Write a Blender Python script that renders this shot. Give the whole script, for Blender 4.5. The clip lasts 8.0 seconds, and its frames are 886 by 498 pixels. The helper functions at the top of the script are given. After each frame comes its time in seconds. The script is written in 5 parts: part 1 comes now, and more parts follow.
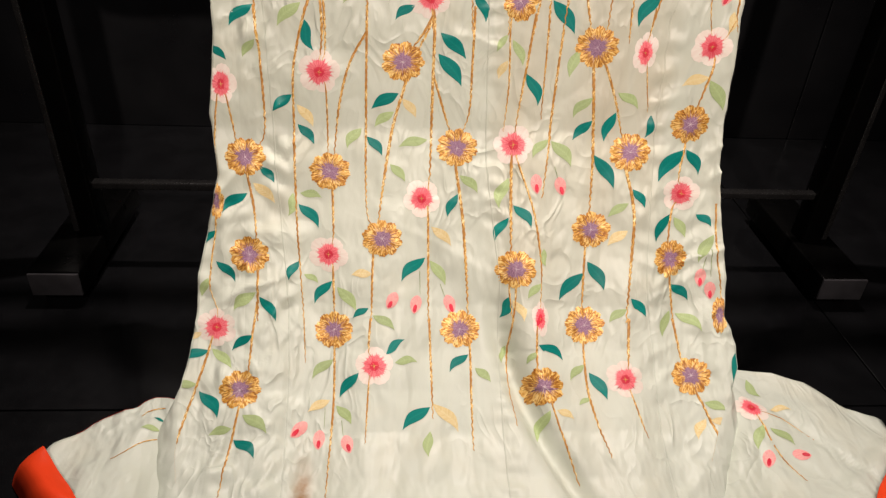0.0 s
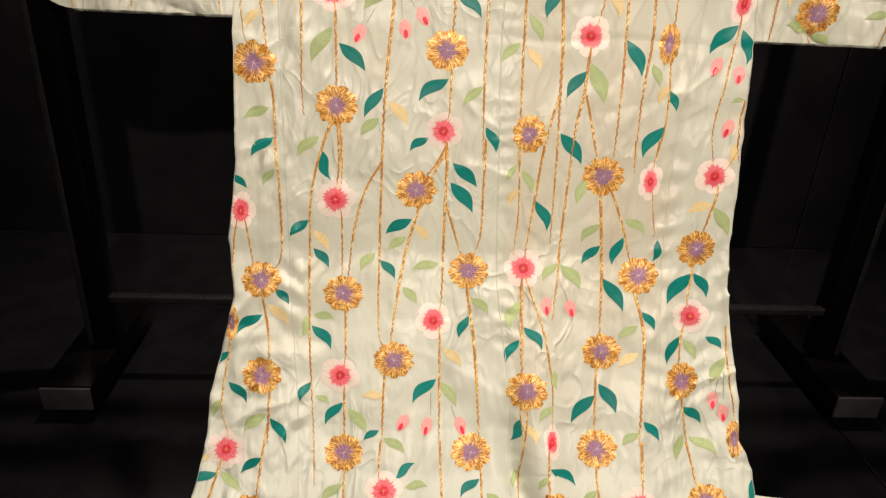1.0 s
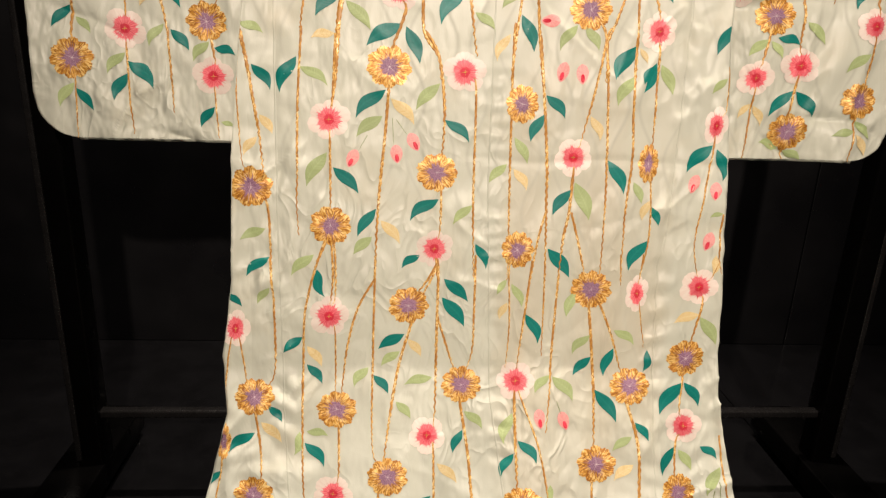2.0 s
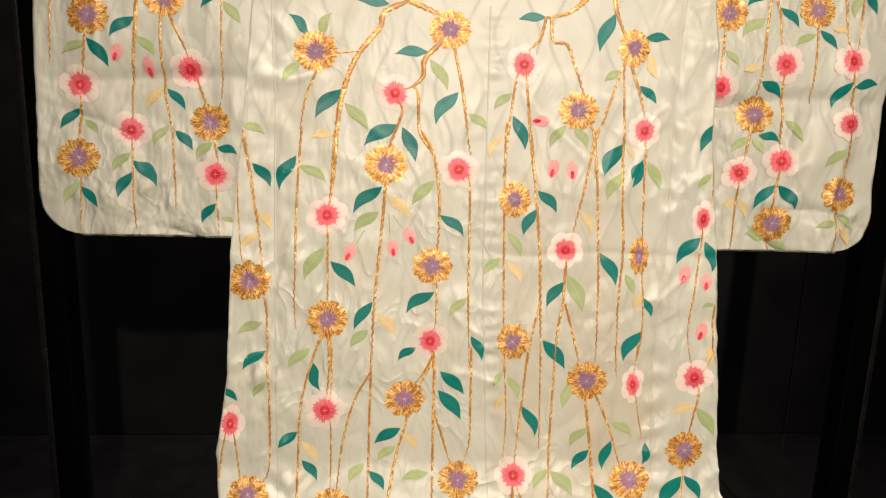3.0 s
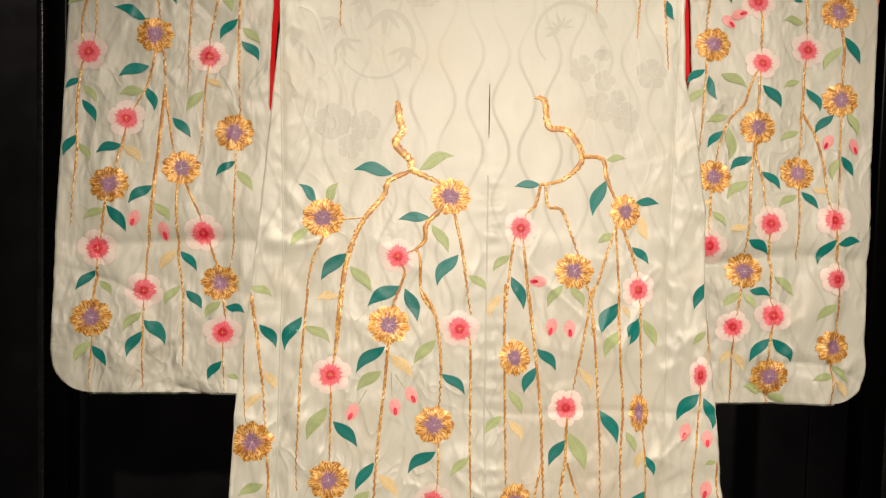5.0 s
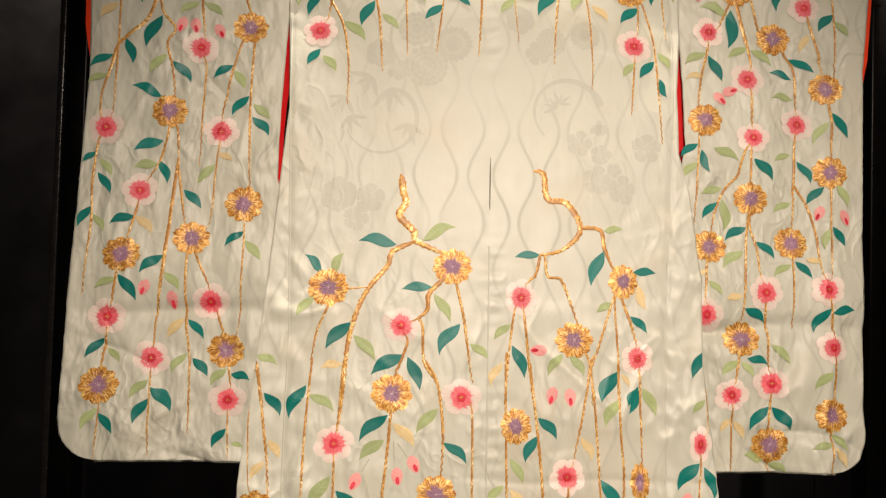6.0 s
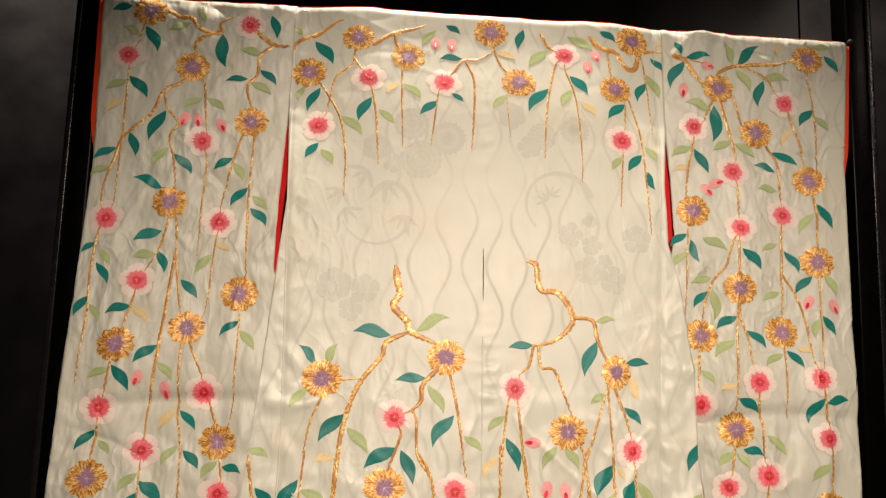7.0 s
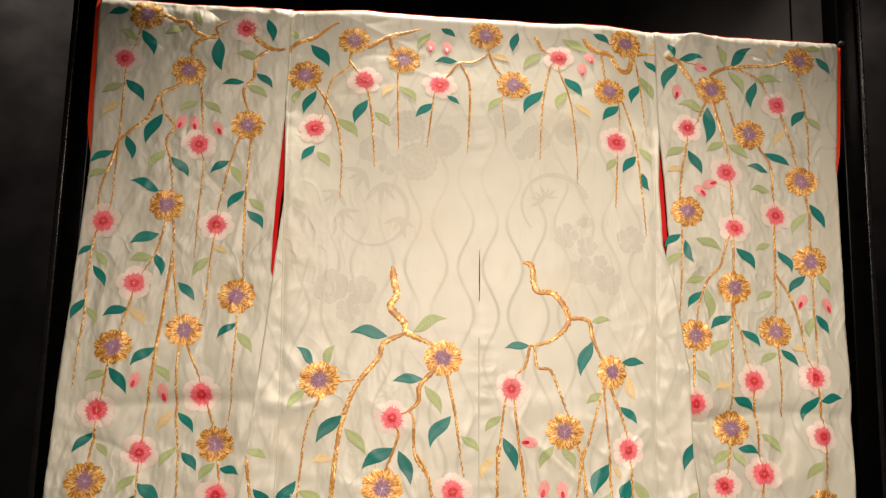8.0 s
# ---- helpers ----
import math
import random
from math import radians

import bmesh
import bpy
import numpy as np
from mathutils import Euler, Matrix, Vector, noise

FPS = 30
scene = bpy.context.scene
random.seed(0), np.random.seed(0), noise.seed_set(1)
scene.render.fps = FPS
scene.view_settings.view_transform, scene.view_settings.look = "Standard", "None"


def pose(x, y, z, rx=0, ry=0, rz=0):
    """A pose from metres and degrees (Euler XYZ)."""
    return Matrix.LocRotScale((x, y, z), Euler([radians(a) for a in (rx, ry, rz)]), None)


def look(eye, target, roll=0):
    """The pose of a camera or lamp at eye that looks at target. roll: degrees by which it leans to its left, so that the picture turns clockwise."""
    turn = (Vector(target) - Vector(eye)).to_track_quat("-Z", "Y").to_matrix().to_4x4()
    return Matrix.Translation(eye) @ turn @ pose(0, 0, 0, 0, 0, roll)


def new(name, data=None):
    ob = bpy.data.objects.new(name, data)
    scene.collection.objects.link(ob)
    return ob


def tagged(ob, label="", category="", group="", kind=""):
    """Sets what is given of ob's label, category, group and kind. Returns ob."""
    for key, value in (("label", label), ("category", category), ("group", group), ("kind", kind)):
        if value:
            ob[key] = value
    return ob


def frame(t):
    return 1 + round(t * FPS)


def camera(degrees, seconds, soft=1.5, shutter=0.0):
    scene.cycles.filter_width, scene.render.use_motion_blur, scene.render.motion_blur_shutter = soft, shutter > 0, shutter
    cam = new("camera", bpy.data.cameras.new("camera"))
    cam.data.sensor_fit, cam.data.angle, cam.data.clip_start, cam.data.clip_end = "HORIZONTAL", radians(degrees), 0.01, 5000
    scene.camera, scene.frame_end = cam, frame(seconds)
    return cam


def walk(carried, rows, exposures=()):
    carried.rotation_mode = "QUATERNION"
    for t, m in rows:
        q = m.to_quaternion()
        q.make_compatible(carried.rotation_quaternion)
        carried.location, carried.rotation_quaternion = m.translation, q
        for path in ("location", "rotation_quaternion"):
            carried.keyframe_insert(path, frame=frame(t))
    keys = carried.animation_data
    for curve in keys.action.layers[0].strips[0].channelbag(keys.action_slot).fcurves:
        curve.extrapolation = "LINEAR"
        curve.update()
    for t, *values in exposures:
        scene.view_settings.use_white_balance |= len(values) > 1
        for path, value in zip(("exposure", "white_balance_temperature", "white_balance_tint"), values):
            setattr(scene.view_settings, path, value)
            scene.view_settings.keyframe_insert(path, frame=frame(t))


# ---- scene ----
# A long-sleeved silk robe hung on a black lacquer stand in a dark showcase.
cam = camera(63.5, 8.0, soft=1.3)
PATH = [
    (0, (-0.122, -0.059, 0.782), (0.019, 1.608, -0.313), 3.23),
    (0.5, (-0.125, -0.055, 0.801), (0.008, 1.674, -0.195), 3.34),
    (1, (-0.127, -0.052, 0.824), (-0.015, 1.744, -0.048), 2.88),
    (1.5, (-0.128, -0.054, 0.840), (-0.010, 1.792, 0.078), 2.39),
    (2, (-0.128, -0.057, 0.863), (0.001, 1.833, 0.222), 2.12),
    (2.2, (-0.129, -0.060, 0.869), (0.001, 1.848, 0.283), 2.02),
    (3.3, (-0.131, -0.070, 0.880), (0.014, 1.894, 0.526), 1.76),
    (3.5, (-0.129, -0.071, 0.893), (0.013, 1.898, 0.574), 1.84),
    (4, (-0.130, -0.075, 0.913), (0.009, 1.906, 0.675), 1.73),
    (4.5, (-0.132, -0.079, 0.928), (0.001, 1.909, 0.760), 1.50),
    (6, (-0.135, -0.113, 0.959), (-0.015, 1.882, 1.020), 1.55),
    (6.5, (-0.137, -0.122, 0.976), (-0.013, 1.870, 1.127), 1.77),
    (7, (-0.134, -0.127, 0.989), (-0.008, 1.853, 1.243), 1.59),
    (7.5, (-0.136, -0.130, 0.989), (-0.002, 1.848, 1.249), 1.23),
    (8, (-0.136, -0.133, 0.986), (0.003, 1.844, 1.248), 1.26),
]
EXPOSURES = [(0.0, 0.07, 6100, 10), (1.0, 0.10, 6400, 9), (2.2, 0.08, 6500, 10), (3.5, 0.05, 6500, 10), (4.5, 0.02, 6500, 11), (6.0, -0.05, 6700, 12), (8.0, -0.10, 6750, 14)]
walk(cam, [(t, look(eye, target, roll)) for t, eye, target, roll in PATH], EXPOSURES)

# ---- light: showcase spots in the ceiling, nearly no light from elsewhere ----
world = bpy.data.worlds.new("dim_gallery")
world.use_nodes = True
world.node_tree.nodes["Background"].inputs["Color"].default_value = (0.9, 0.95, 1.0, 1)
world.node_tree.nodes["Background"].inputs["Strength"].default_value = 0.02
scene.world = world


def spot(x, y, z, target, watts, colour, degrees, blend, size):
    data = bpy.data.lights.new("showcase_spot", "SPOT")
    data.energy, data.color, data.spot_size, data.spot_blend, data.shadow_soft_size = watts, colour, radians(degrees), blend, size
    lamp = new("showcase_spot", data)
    lamp.matrix_world = look((x, y, z), target)
    return lamp


WARM = (1.0, 0.83, 0.70)
NEUTRAL = (1.0, 0.85, 0.73)
spot(0.2, -1.8, 2.12, (0.07, 0.87, 0.82), 412, WARM, 42, 1.0, 0.04)
spot(2.4, -1.2, 2.8, (0.1, 0.85, 0.6), 24, WARM, 72, 1.0, 0.05)
spot(0.0, 1.20, 2.95, (0.0, 1.00, 1.5), 290, NEUTRAL, 66, 0.7, 0.03)
# two spots wash the back wall beside the stand
spot(-1.40, 0.6, 3.0, (-1.12, 1.7, 1.36), 250, NEUTRAL, 34, 1.0, 0.04)
spot(1.45, 0.6, 3.0, (1.20, 1.7, 1.50), 120, NEUTRAL, 34, 1.0, 0.04)


# ---- materials ----
def material(name):
    m = bpy.data.materials.new(name)
    m.use_nodes = True
    t = m.node_tree
    return m, t, t.nodes["Principled BSDF"]


def maths(t, operation, a, b=None):
    n = t.nodes.new("ShaderNodeMath")
    n.operation = operation
    for i, v in enumerate((a, b)):
        if v is None:
            continue
        if isinstance(v, (int, float)):
            n.inputs[i].default_value = v
        else:
            t.links.new(v, n.inputs[i])
    return n.outputs[0]


def ramp(t, value, stops):
    n = t.nodes.new("ShaderNodeValToRGB")
    while len(n.color_ramp.elements) < len(stops):
        n.color_ramp.elements.new(0.5)
    for e, (at, c) in zip(n.color_ramp.elements, stops):
        e.position = at
        e.color = (*c, 1) if len(c) == 3 else c
    t.links.new(value, n.inputs[0])
    return n.outputs[0]


def noise_at(t, coordinates, scale, detail=3.0, stretch=None, twist=0.0):
    if stretch:
        mp = t.nodes.new("ShaderNodeMapping")
        mp.inputs["Scale"].default_value = stretch
        t.links.new(coordinates, mp.inputs["Vector"])
        coordinates = mp.outputs[0]
    n = t.nodes.new("ShaderNodeTexNoise")
    n.inputs["Scale"].default_value, n.inputs["Detail"].default_value, n.inputs["Distortion"].default_value = scale, detail, twist
    t.links.new(coordinates, n.inputs["Vector"])
    return n.outputs["Fac"]


def mix(t, factor, a, b):
    n = t.nodes.new("ShaderNodeMix")
    n.data_type = "RGBA"
    for socket, v in ((0, factor), (6, a), (7, b)):
        if isinstance(v, (int, float)):
            n.inputs[socket].default_value = v
        elif isinstance(v, tuple):
            n.inputs[socket].default_value = (*v, 1)
        else:
            t.links.new(v, n.inputs[socket])
    return n.outputs[2]


def bump(t, bsdf, height, strength, distance):
    n = t.nodes.new("ShaderNodeBump")
    n.inputs["Strength"].default_value, n.inputs["Distance"].default_value = strength, distance
    t.links.new(height, n.inputs["Height"])
    t.links.new(n.outputs[0], bsdf.inputs["Normal"])


def silk_material(name, base, damask):
    """Pale celadon figured satin: fine weave, creases, faint age stains, and woven wavy lines in pairs."""
    m, t, b = material(name)
    co = t.nodes.new("ShaderNodeTexCoord").outputs["Object"]
    sep = t.nodes.new("ShaderNodeSeparateXYZ")
    t.links.new(co, sep.inputs[0])
    x, y, z = sep.outputs
    cloth = t.nodes.new("ShaderNodeSeparateXYZ")
    t.links.new(t.nodes.new("ShaderNodeUVMap").outputs[0], cloth.inputs[0])
    across, along = cloth.outputs[0], cloth.outputs[1]
    # two widths of cloth meet at the middle seam, each with its own repeat of wavy lines in mirrored pairs
    first = maths(t, "LESS_THAN", across, -0.006)
    origin = maths(t, "SUBTRACT", 0.011, maths(t, "MULTIPLY", first, 0.037))
    repeat = maths(t, "ADD", 0.075, maths(t, "MULTIPLY", first, 0.005))
    wave = maths(t, "MULTIPLY", maths(t, "COSINE", maths(t, "MULTIPLY", maths(t, "SUBTRACT", along, 1.056), 2 * math.pi / 0.143)), 0.0118)
    lines = []
    for side, off in ((1, 0.5), (-1, 0.0)):
        u = maths(t, "ADD", maths(t, "SUBTRACT", across, origin), maths(t, "MULTIPLY", wave, side))
        f = maths(t, "FRACT", maths(t, "ADD", maths(t, "DIVIDE", u, repeat), 20.0 + off))
        d = maths(t, "MULTIPLY", maths(t, "ABSOLUTE", maths(t, "SUBTRACT", f, 0.5)), repeat)
        lines.append(ramp(t, d, [(0.0009, (1, 1, 1)), (0.0022, (0, 0, 0))]))
    figure = maths(t, "MAXIMUM", lines[0], lines[1])
    patchy = ramp(t, noise_at(t, co, 7.0, 2.0), [(0.35, (0.25, 0.25, 0.25)), (0.62, (1, 1, 1))])
    figure = maths(t, "MULTIPLY", maths(t, "MULTIPLY", figure, patchy), maths(t, "MULTIPLY", ramp(t, z, [(0.35, (0.15, 0.15, 0.15)), (0.75, (1, 1, 1))]), damask))
    blotch = ramp(t, noise_at(t, co, 3.5, 5.0), [(0.3, tuple(0.90 * c for c in base)), (0.7, base)])
    yellowed = ramp(t, noise_at(t, co, 11.0, 6.0), [(0.55, (0, 0, 0)), (0.8, (0.4, 0.4, 0.4))])
    colour = mix(t, yellowed, blotch, (0.62, 0.55, 0.38))
    # the width beside the middle seam has browned in long streaks
    strip = maths(t, "MULTIPLY", ramp(t, maths(t, "ABSOLUTE", maths(t, "SUBTRACT", x, 0.125)), [(0.09, (1, 1, 1)), (0.125, (0, 0, 0))]), ramp(t, z, [(0.12, (0.3, 0.3, 0.3)), (0.45, (1, 1, 1)), (0.9, (0, 0, 0))]))
    streaks = ramp(t, noise_at(t, co, 14.0, 4.0, (1.0, 0.2, 0.2)), [(0.40, (0.28, 0.28, 0.28)), (0.66, (0.8, 0.8, 0.8))])
    colour = mix(t, maths(t, "MULTIPLY", strip, streaks), colour, (0.55, 0.49, 0.36))
    # colour turns slightly bluer towards the hem
    hem_tint = ramp(t, z, [(0.04, (0.35, 0.35, 0.35)), (0.34, (0, 0, 0))])
    colour = mix(t, hem_tint, colour, tuple(c * k for c, k in zip(base, (0.955, 0.995, 1.09))))
    # one old brown water stain near the hem
    dx = maths(t, "DIVIDE", maths(t, "ADD", x, 0.232), 0.011)
    dy = maths(t, "DIVIDE", maths(t, "SUBTRACT", y, 0.520), 0.042)
    near = maths(t, "POWER", 2.718, maths(t, "MULTIPLY", maths(t, "ADD", maths(t, "MULTIPLY", dx, dx), maths(t, "MULTIPLY", dy, dy)), -1.0))
    low = maths(t, "LESS_THAN", z, 0.12)
    blot = maths(t, "MULTIPLY", maths(t, "MULTIPLY", near, low), maths(t, "MULTIPLY", noise_at(t, co, 60.0, 4.0), 2.0))
    colour = mix(t, blot, colour, (0.30, 0.17, 0.07))
    colour = mix(t, figure, colour, tuple(0.66 * c for c in base))
    t.links.new(colour, b.inputs["Base Color"])
    rough = maths(t, "ADD", maths(t, "MULTIPLY", noise_at(t, co, 30.0, 3.0), 0.14), 0.40)
    t.links.new(maths(t, "ADD", rough, maths(t, "MULTIPLY", figure, 0.25)), b.inputs["Roughness"])
    b.inputs["Specular IOR Level"].default_value = 0.48
    # fine weave, soft dents, and sharp little creases where two folds of noise cross zero
    weave = noise_at(t, co, 900.0, 1.0, (1.0, 1.0, 0.3))
    dents = noise_at(t, co, 11.0, 3.0, (1.15, 0.42, 0.42), 0.25)
    sharp = maths(t, "ABSOLUTE", maths(t, "SUBTRACT", noise_at(t, co, 21.0, 2.0, (1.0, 0.6, 0.6), 0.9), 0.5))
    sharp = maths(t, "POWER", maths(t, "SUBTRACT", 1.0, maths(t, "MINIMUM", maths(t, "MULTIPLY", sharp, 8.0), 1.0)), 1.6)
    amount = ramp(t, noise_at(t, co, 4.0, 2.0), [(0.40, (0.05, 0.05, 0.05)), (0.66, (1, 1, 1))])
    # the upper back hangs smooth, the sides and the skirt are limp and creased
    taut = maths(t, "MULTIPLY", ramp(t, maths(t, "ABSOLUTE", x), [(0.20, (1, 1, 1)), (0.34, (0.1, 0.1, 0.1))]), ramp(t, z, [(0.74, (0, 0, 0)), (1.06, (1, 1, 1))]))
    limp = maths(t, "SUBTRACT", 1.0, maths(t, "MULTIPLY", taut, 0.85))
    slack = maths(t, "ADD", 1.0, maths(t, "MULTIPLY", ramp(t, maths(t, "ABSOLUTE", x), [(0.32, (0, 0, 0)), (0.35, (1, 1, 1))]), ramp(t, z, [(0.85, (1.6, 1.6, 1.6)), (1.05, (0.5, 0.5, 0.5))])))
    height = maths(t, "ADD", maths(t, "MULTIPLY", weave, 0.008), maths(t, "ADD", maths(t, "MULTIPLY", maths(t, "MULTIPLY", dents, 0.7), maths(t, "MULTIPLY", limp, slack)), maths(t, "MULTIPLY", maths(t, "MULTIPLY", sharp, amount), maths(t, "MULTIPLY", limp, 0.15))))
    crumple = maths(t, "MULTIPLY", noise_at(t, co, 30.0, 2.0, (1.1, 0.55, 0.55), 0.15), ramp(t, noise_at(t, co, 6.0, 2.0), [(0.38, (0.10, 0.10, 0.10)), (0.62, (1, 1, 1))]))
    sleeves = ramp(t, maths(t, "ABSOLUTE", x), [(0.30, (0.6, 0.6, 0.6)), (0.34, (1, 1, 1))])
    height = maths(t, "ADD", height, maths(t, "MULTIPLY", maths(t, "MULTIPLY", crumple, maths(t, "MULTIPLY", limp, sleeves)), 1.6))
    bump(t, b, maths(t, "SUBTRACT", height, maths(t, "MULTIPLY", figure, 0.02)), 0.9, 0.013)
    return m


def thread_material(name, dark, light, stitches, roughness, metal=0.0, slant=0.0, relief=0.5, vein=0.0):
    """Satin stitch: fine parallel threads along the piece's own grain, each with its own tint."""
    m, t, b = material(name)
    uv = t.nodes.new("ShaderNodeUVMap").outputs[0]
    sep = t.nodes.new("ShaderNodeSeparateXYZ")
    t.links.new(uv, sep.inputs[0])
    across = maths(t, "ABSOLUTE", sep.outputs[1])
    grain = maths(t, "ADD", sep.outputs[0], maths(t, "MULTIPLY", across, slant))
    info = t.nodes.new("ShaderNodeObjectInfo")
    seed = maths(t, "MULTIPLY", info.outputs["Random"], 37.0)
    comb = t.nodes.new("ShaderNodeCombineXYZ")
    t.links.new(maths(t, "MULTIPLY", grain, stitches), comb.inputs[0])
    t.links.new(maths(t, "MULTIPLY", sep.outputs[1], stitches * 0.05), comb.inputs[1])
    t.links.new(seed, comb.inputs[2])
    threads = noise_at(t, comb.outputs[0], 1.0, 2.0)
    colour = ramp(t, threads, [(0.36, dark), (0.62, light)])
    if vein:
        line = ramp(t, across, [(0.010, (vein, vein, vein)), (0.028, (0, 0, 0))])
        colour = mix(t, line, colour, tuple(min(1.0, 1.9 * c + 0.03) for c in light))
    tint = maths(t, "ADD", 0.90, maths(t, "MULTIPLY", info.outputs["Random"], 0.2))
    hsv = t.nodes.new("ShaderNodeHueSaturation")
    t.links.new(tint, hsv.inputs["Value"])
    t.links.new(colour, hsv.inputs["Color"])
    t.links.new(hsv.outputs[0], b.inputs["Base Color"])
    b.inputs["Metallic"].default_value, b.inputs["Roughness"].default_value = metal, roughness
    bump(t, b, threads, relief, 0.0015)
    return m


def cells_at(t, coordinates):
    """One random value for each small fleck."""
    n = t.nodes.new("ShaderNodeTexVoronoi")
    n.inputs["Scale"].default_value = 1.0
    t.links.new(coordinates, n.inputs["Vector"])
    split = t.nodes.new("ShaderNodeSeparateColor")
    t.links.new(n.outputs["Color"], split.inputs[0])
    return split.outputs[0]


def thread_space(t, seed_scale):
    """Coordinates along and across a piece of embroidery, another stretch of pattern for each piece."""
    sep = t.nodes.new("ShaderNodeSeparateXYZ")
    t.links.new(t.nodes.new("ShaderNodeUVMap").outputs[0], sep.inputs[0])
    seed = maths(t, "MULTIPLY", t.nodes.new("ShaderNodeObjectInfo").outputs["Random"], seed_scale)

    def place(along, across, slant=0.0):
        comb = t.nodes.new("ShaderNodeCombineXYZ")
        t.links.new(maths(t, "MULTIPLY", maths(t, "ADD", sep.outputs[0], maths(t, "MULTIPLY", sep.outputs[1], slant)), along), comb.inputs[0])
        t.links.new(maths(t, "MULTIPLY", sep.outputs[1], across), comb.inputs[1])
        t.links.new(seed, comb.inputs[2])
        return comb.outputs[0]

    return sep.outputs[0], sep.outputs[1], seed, place


def cord_material(name, tones, length, metal, roughness, twist=0.0):
    """Couched gold: lengths of slanting flecks with painted glints between dull lengths of plain brown thread; thin
    cords are twisted.
    """
    m, t, b = material(name)
    run, across, seed, place = thread_space(t, 91.0)
    flecks = cells_at(t, place(430.0, 1.5, 0.0022))
    strands = noise_at(t, place(60.0, 3.4), 1.0, 2.0)
    lengths = ramp(t, noise_at(t, place(1.0 / length, 0.15), 1.0, 1.0), [(0.42, (0, 0, 0)), (0.54, (1, 1, 1))])
    dull = maths(t, "MULTIPLY", strands, 0.62)
    bright = maths(t, "ADD", maths(t, "MULTIPLY", flecks, 0.72), maths(t, "MULTIPLY", strands, 0.34))
    blend = t.nodes.new("ShaderNodeMix")
    for socket, v in ((0, lengths), (2, dull), (3, bright)):
        t.links.new(v, blend.inputs[socket])
    tone = blend.outputs[0]
    if twist:
        turn = maths(t, "SINE", maths(t, "ADD", maths(t, "ADD", maths(t, "MULTIPLY", run, 2 * math.pi / twist), maths(t, "MULTIPLY", across, 1.3)), seed))
        tone = maths(t, "ADD", tone, maths(t, "MULTIPLY", turn, maths(t, "MULTIPLY", noise_at(t, place(40.0, 0.2), 1.0, 1.0), 0.13)))
    dark, middle, gold, glint = tones
    # the last tone puts the sparkle of the gold into the base colour
    t.links.new(ramp(t, tone, [(0.05, dark), (0.34, middle), (0.62, gold), (0.90, glint)]), b.inputs["Base Color"])
    t.links.new(maths(t, "MULTIPLY", lengths, metal), b.inputs["Metallic"])
    b.inputs["Roughness"].default_value = roughness
    bump(t, b, tone, 0.45, 0.0007)
    return m


def petal_material(name, tones, metal, roughness):
    """Gold petals: radiating flat threads; glints and dull bronze are painted into their colour."""
    m, t, b = material(name)
    around, out, seed, place = thread_space(t, 37.0)
    flecks = cells_at(t, place(120.0, 8.0))
    threads = noise_at(t, place(240.0, 2.0), 1.0, 2.0)
    fields = noise_at(t, place(14.0, 2.4), 1.0, 1.0)
    tone = maths(t, "ADD", maths(t, "ADD", maths(t, "MULTIPLY", flecks, 0.36), maths(t, "MULTIPLY", threads, 0.24)), maths(t, "MULTIPLY", fields, 0.44))
    dark, middle, gold, glint = tones
    # palest tone stands for threads catching light, darkest for threads turned away
    t.links.new(ramp(t, tone, [(0.30, dark), (0.44, middle), (0.56, gold), (0.70, glint)]), b.inputs["Base Color"])
    b.inputs["Metallic"].default_value, b.inputs["Roughness"].default_value = metal, roughness
    bump(t, b, tone, 0.35, 0.0007)
    return m


def lacquer_material(name, base, roughness, grain, gloss=0.2):
    """Black lacquer or painted board: dark, slightly uneven, with dust and fine wear."""
    m, t, b = material(name)
    co = t.nodes.new("ShaderNodeTexCoord").outputs["Object"]
    cloud = noise_at(t, co, grain, 6.0)
    t.links.new(ramp(t, cloud, [(0.35, tuple(0.6 * c for c in base)), (0.75, base)]), b.inputs["Base Color"])
    t.links.new(maths(t, "ADD", maths(t, "MULTIPLY", noise_at(t, co, grain * 4, 5.0), 0.25), roughness - 0.12), b.inputs["Roughness"])
    b.inputs["Specular IOR Level"].default_value = gloss
    bump(t, b, noise_at(t, co, 160.0, 3.0), 0.03, 0.001)
    return m


CELADON = (0.632, 0.655, 0.551)
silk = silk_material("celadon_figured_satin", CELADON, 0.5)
seam_silk = silk_material("seam_thread_satin", tuple(0.92 * c for c in CELADON), 0.0)
motif_silk = silk_material("woven_figure_satin", tuple(0.87 * c for c in CELADON), 0.0)
lining = thread_material("vermilion_silk", (0.62, 0.035, 0.008), (0.80, 0.06, 0.012), 90, 0.5, relief=0.1)
red_lining = thread_material("scarlet_silk", (0.52, 0.003, 0.004), (0.62, 0.006, 0.008), 90, 0.5, relief=0.1)
gold_thread = petal_material("gold_thread", ((0.27, 0.088, 0.007), (0.47, 0.195, 0.020), (0.73, 0.385, 0.068), (0.95, 0.70, 0.28)), 0.20, 0.48)
for cloth in (lining, red_lining):
    cloth.node_tree.nodes["Principled BSDF"].inputs["Specular IOR Level"].default_value = 0.12
purple_thread = thread_material("purple_thread", (0.13, 0.04, 0.12), (0.46, 0.27, 0.37), 200, 0.45, relief=0.3)
blush_thread = thread_material("blush_thread", (0.80, 0.68, 0.60), (0.83, 0.74, 0.66), 46, 0.45, relief=0.1)
lavender_thread = thread_material("pale_lavender_thread", (0.50, 0.36, 0.42), (0.74, 0.62, 0.62), 60, 0.4, relief=0.3)
crimson_thread = thread_material("crimson_thread", (0.56, 0.006, 0.03), (0.74, 0.025, 0.065), 60, 0.5, relief=0.3)
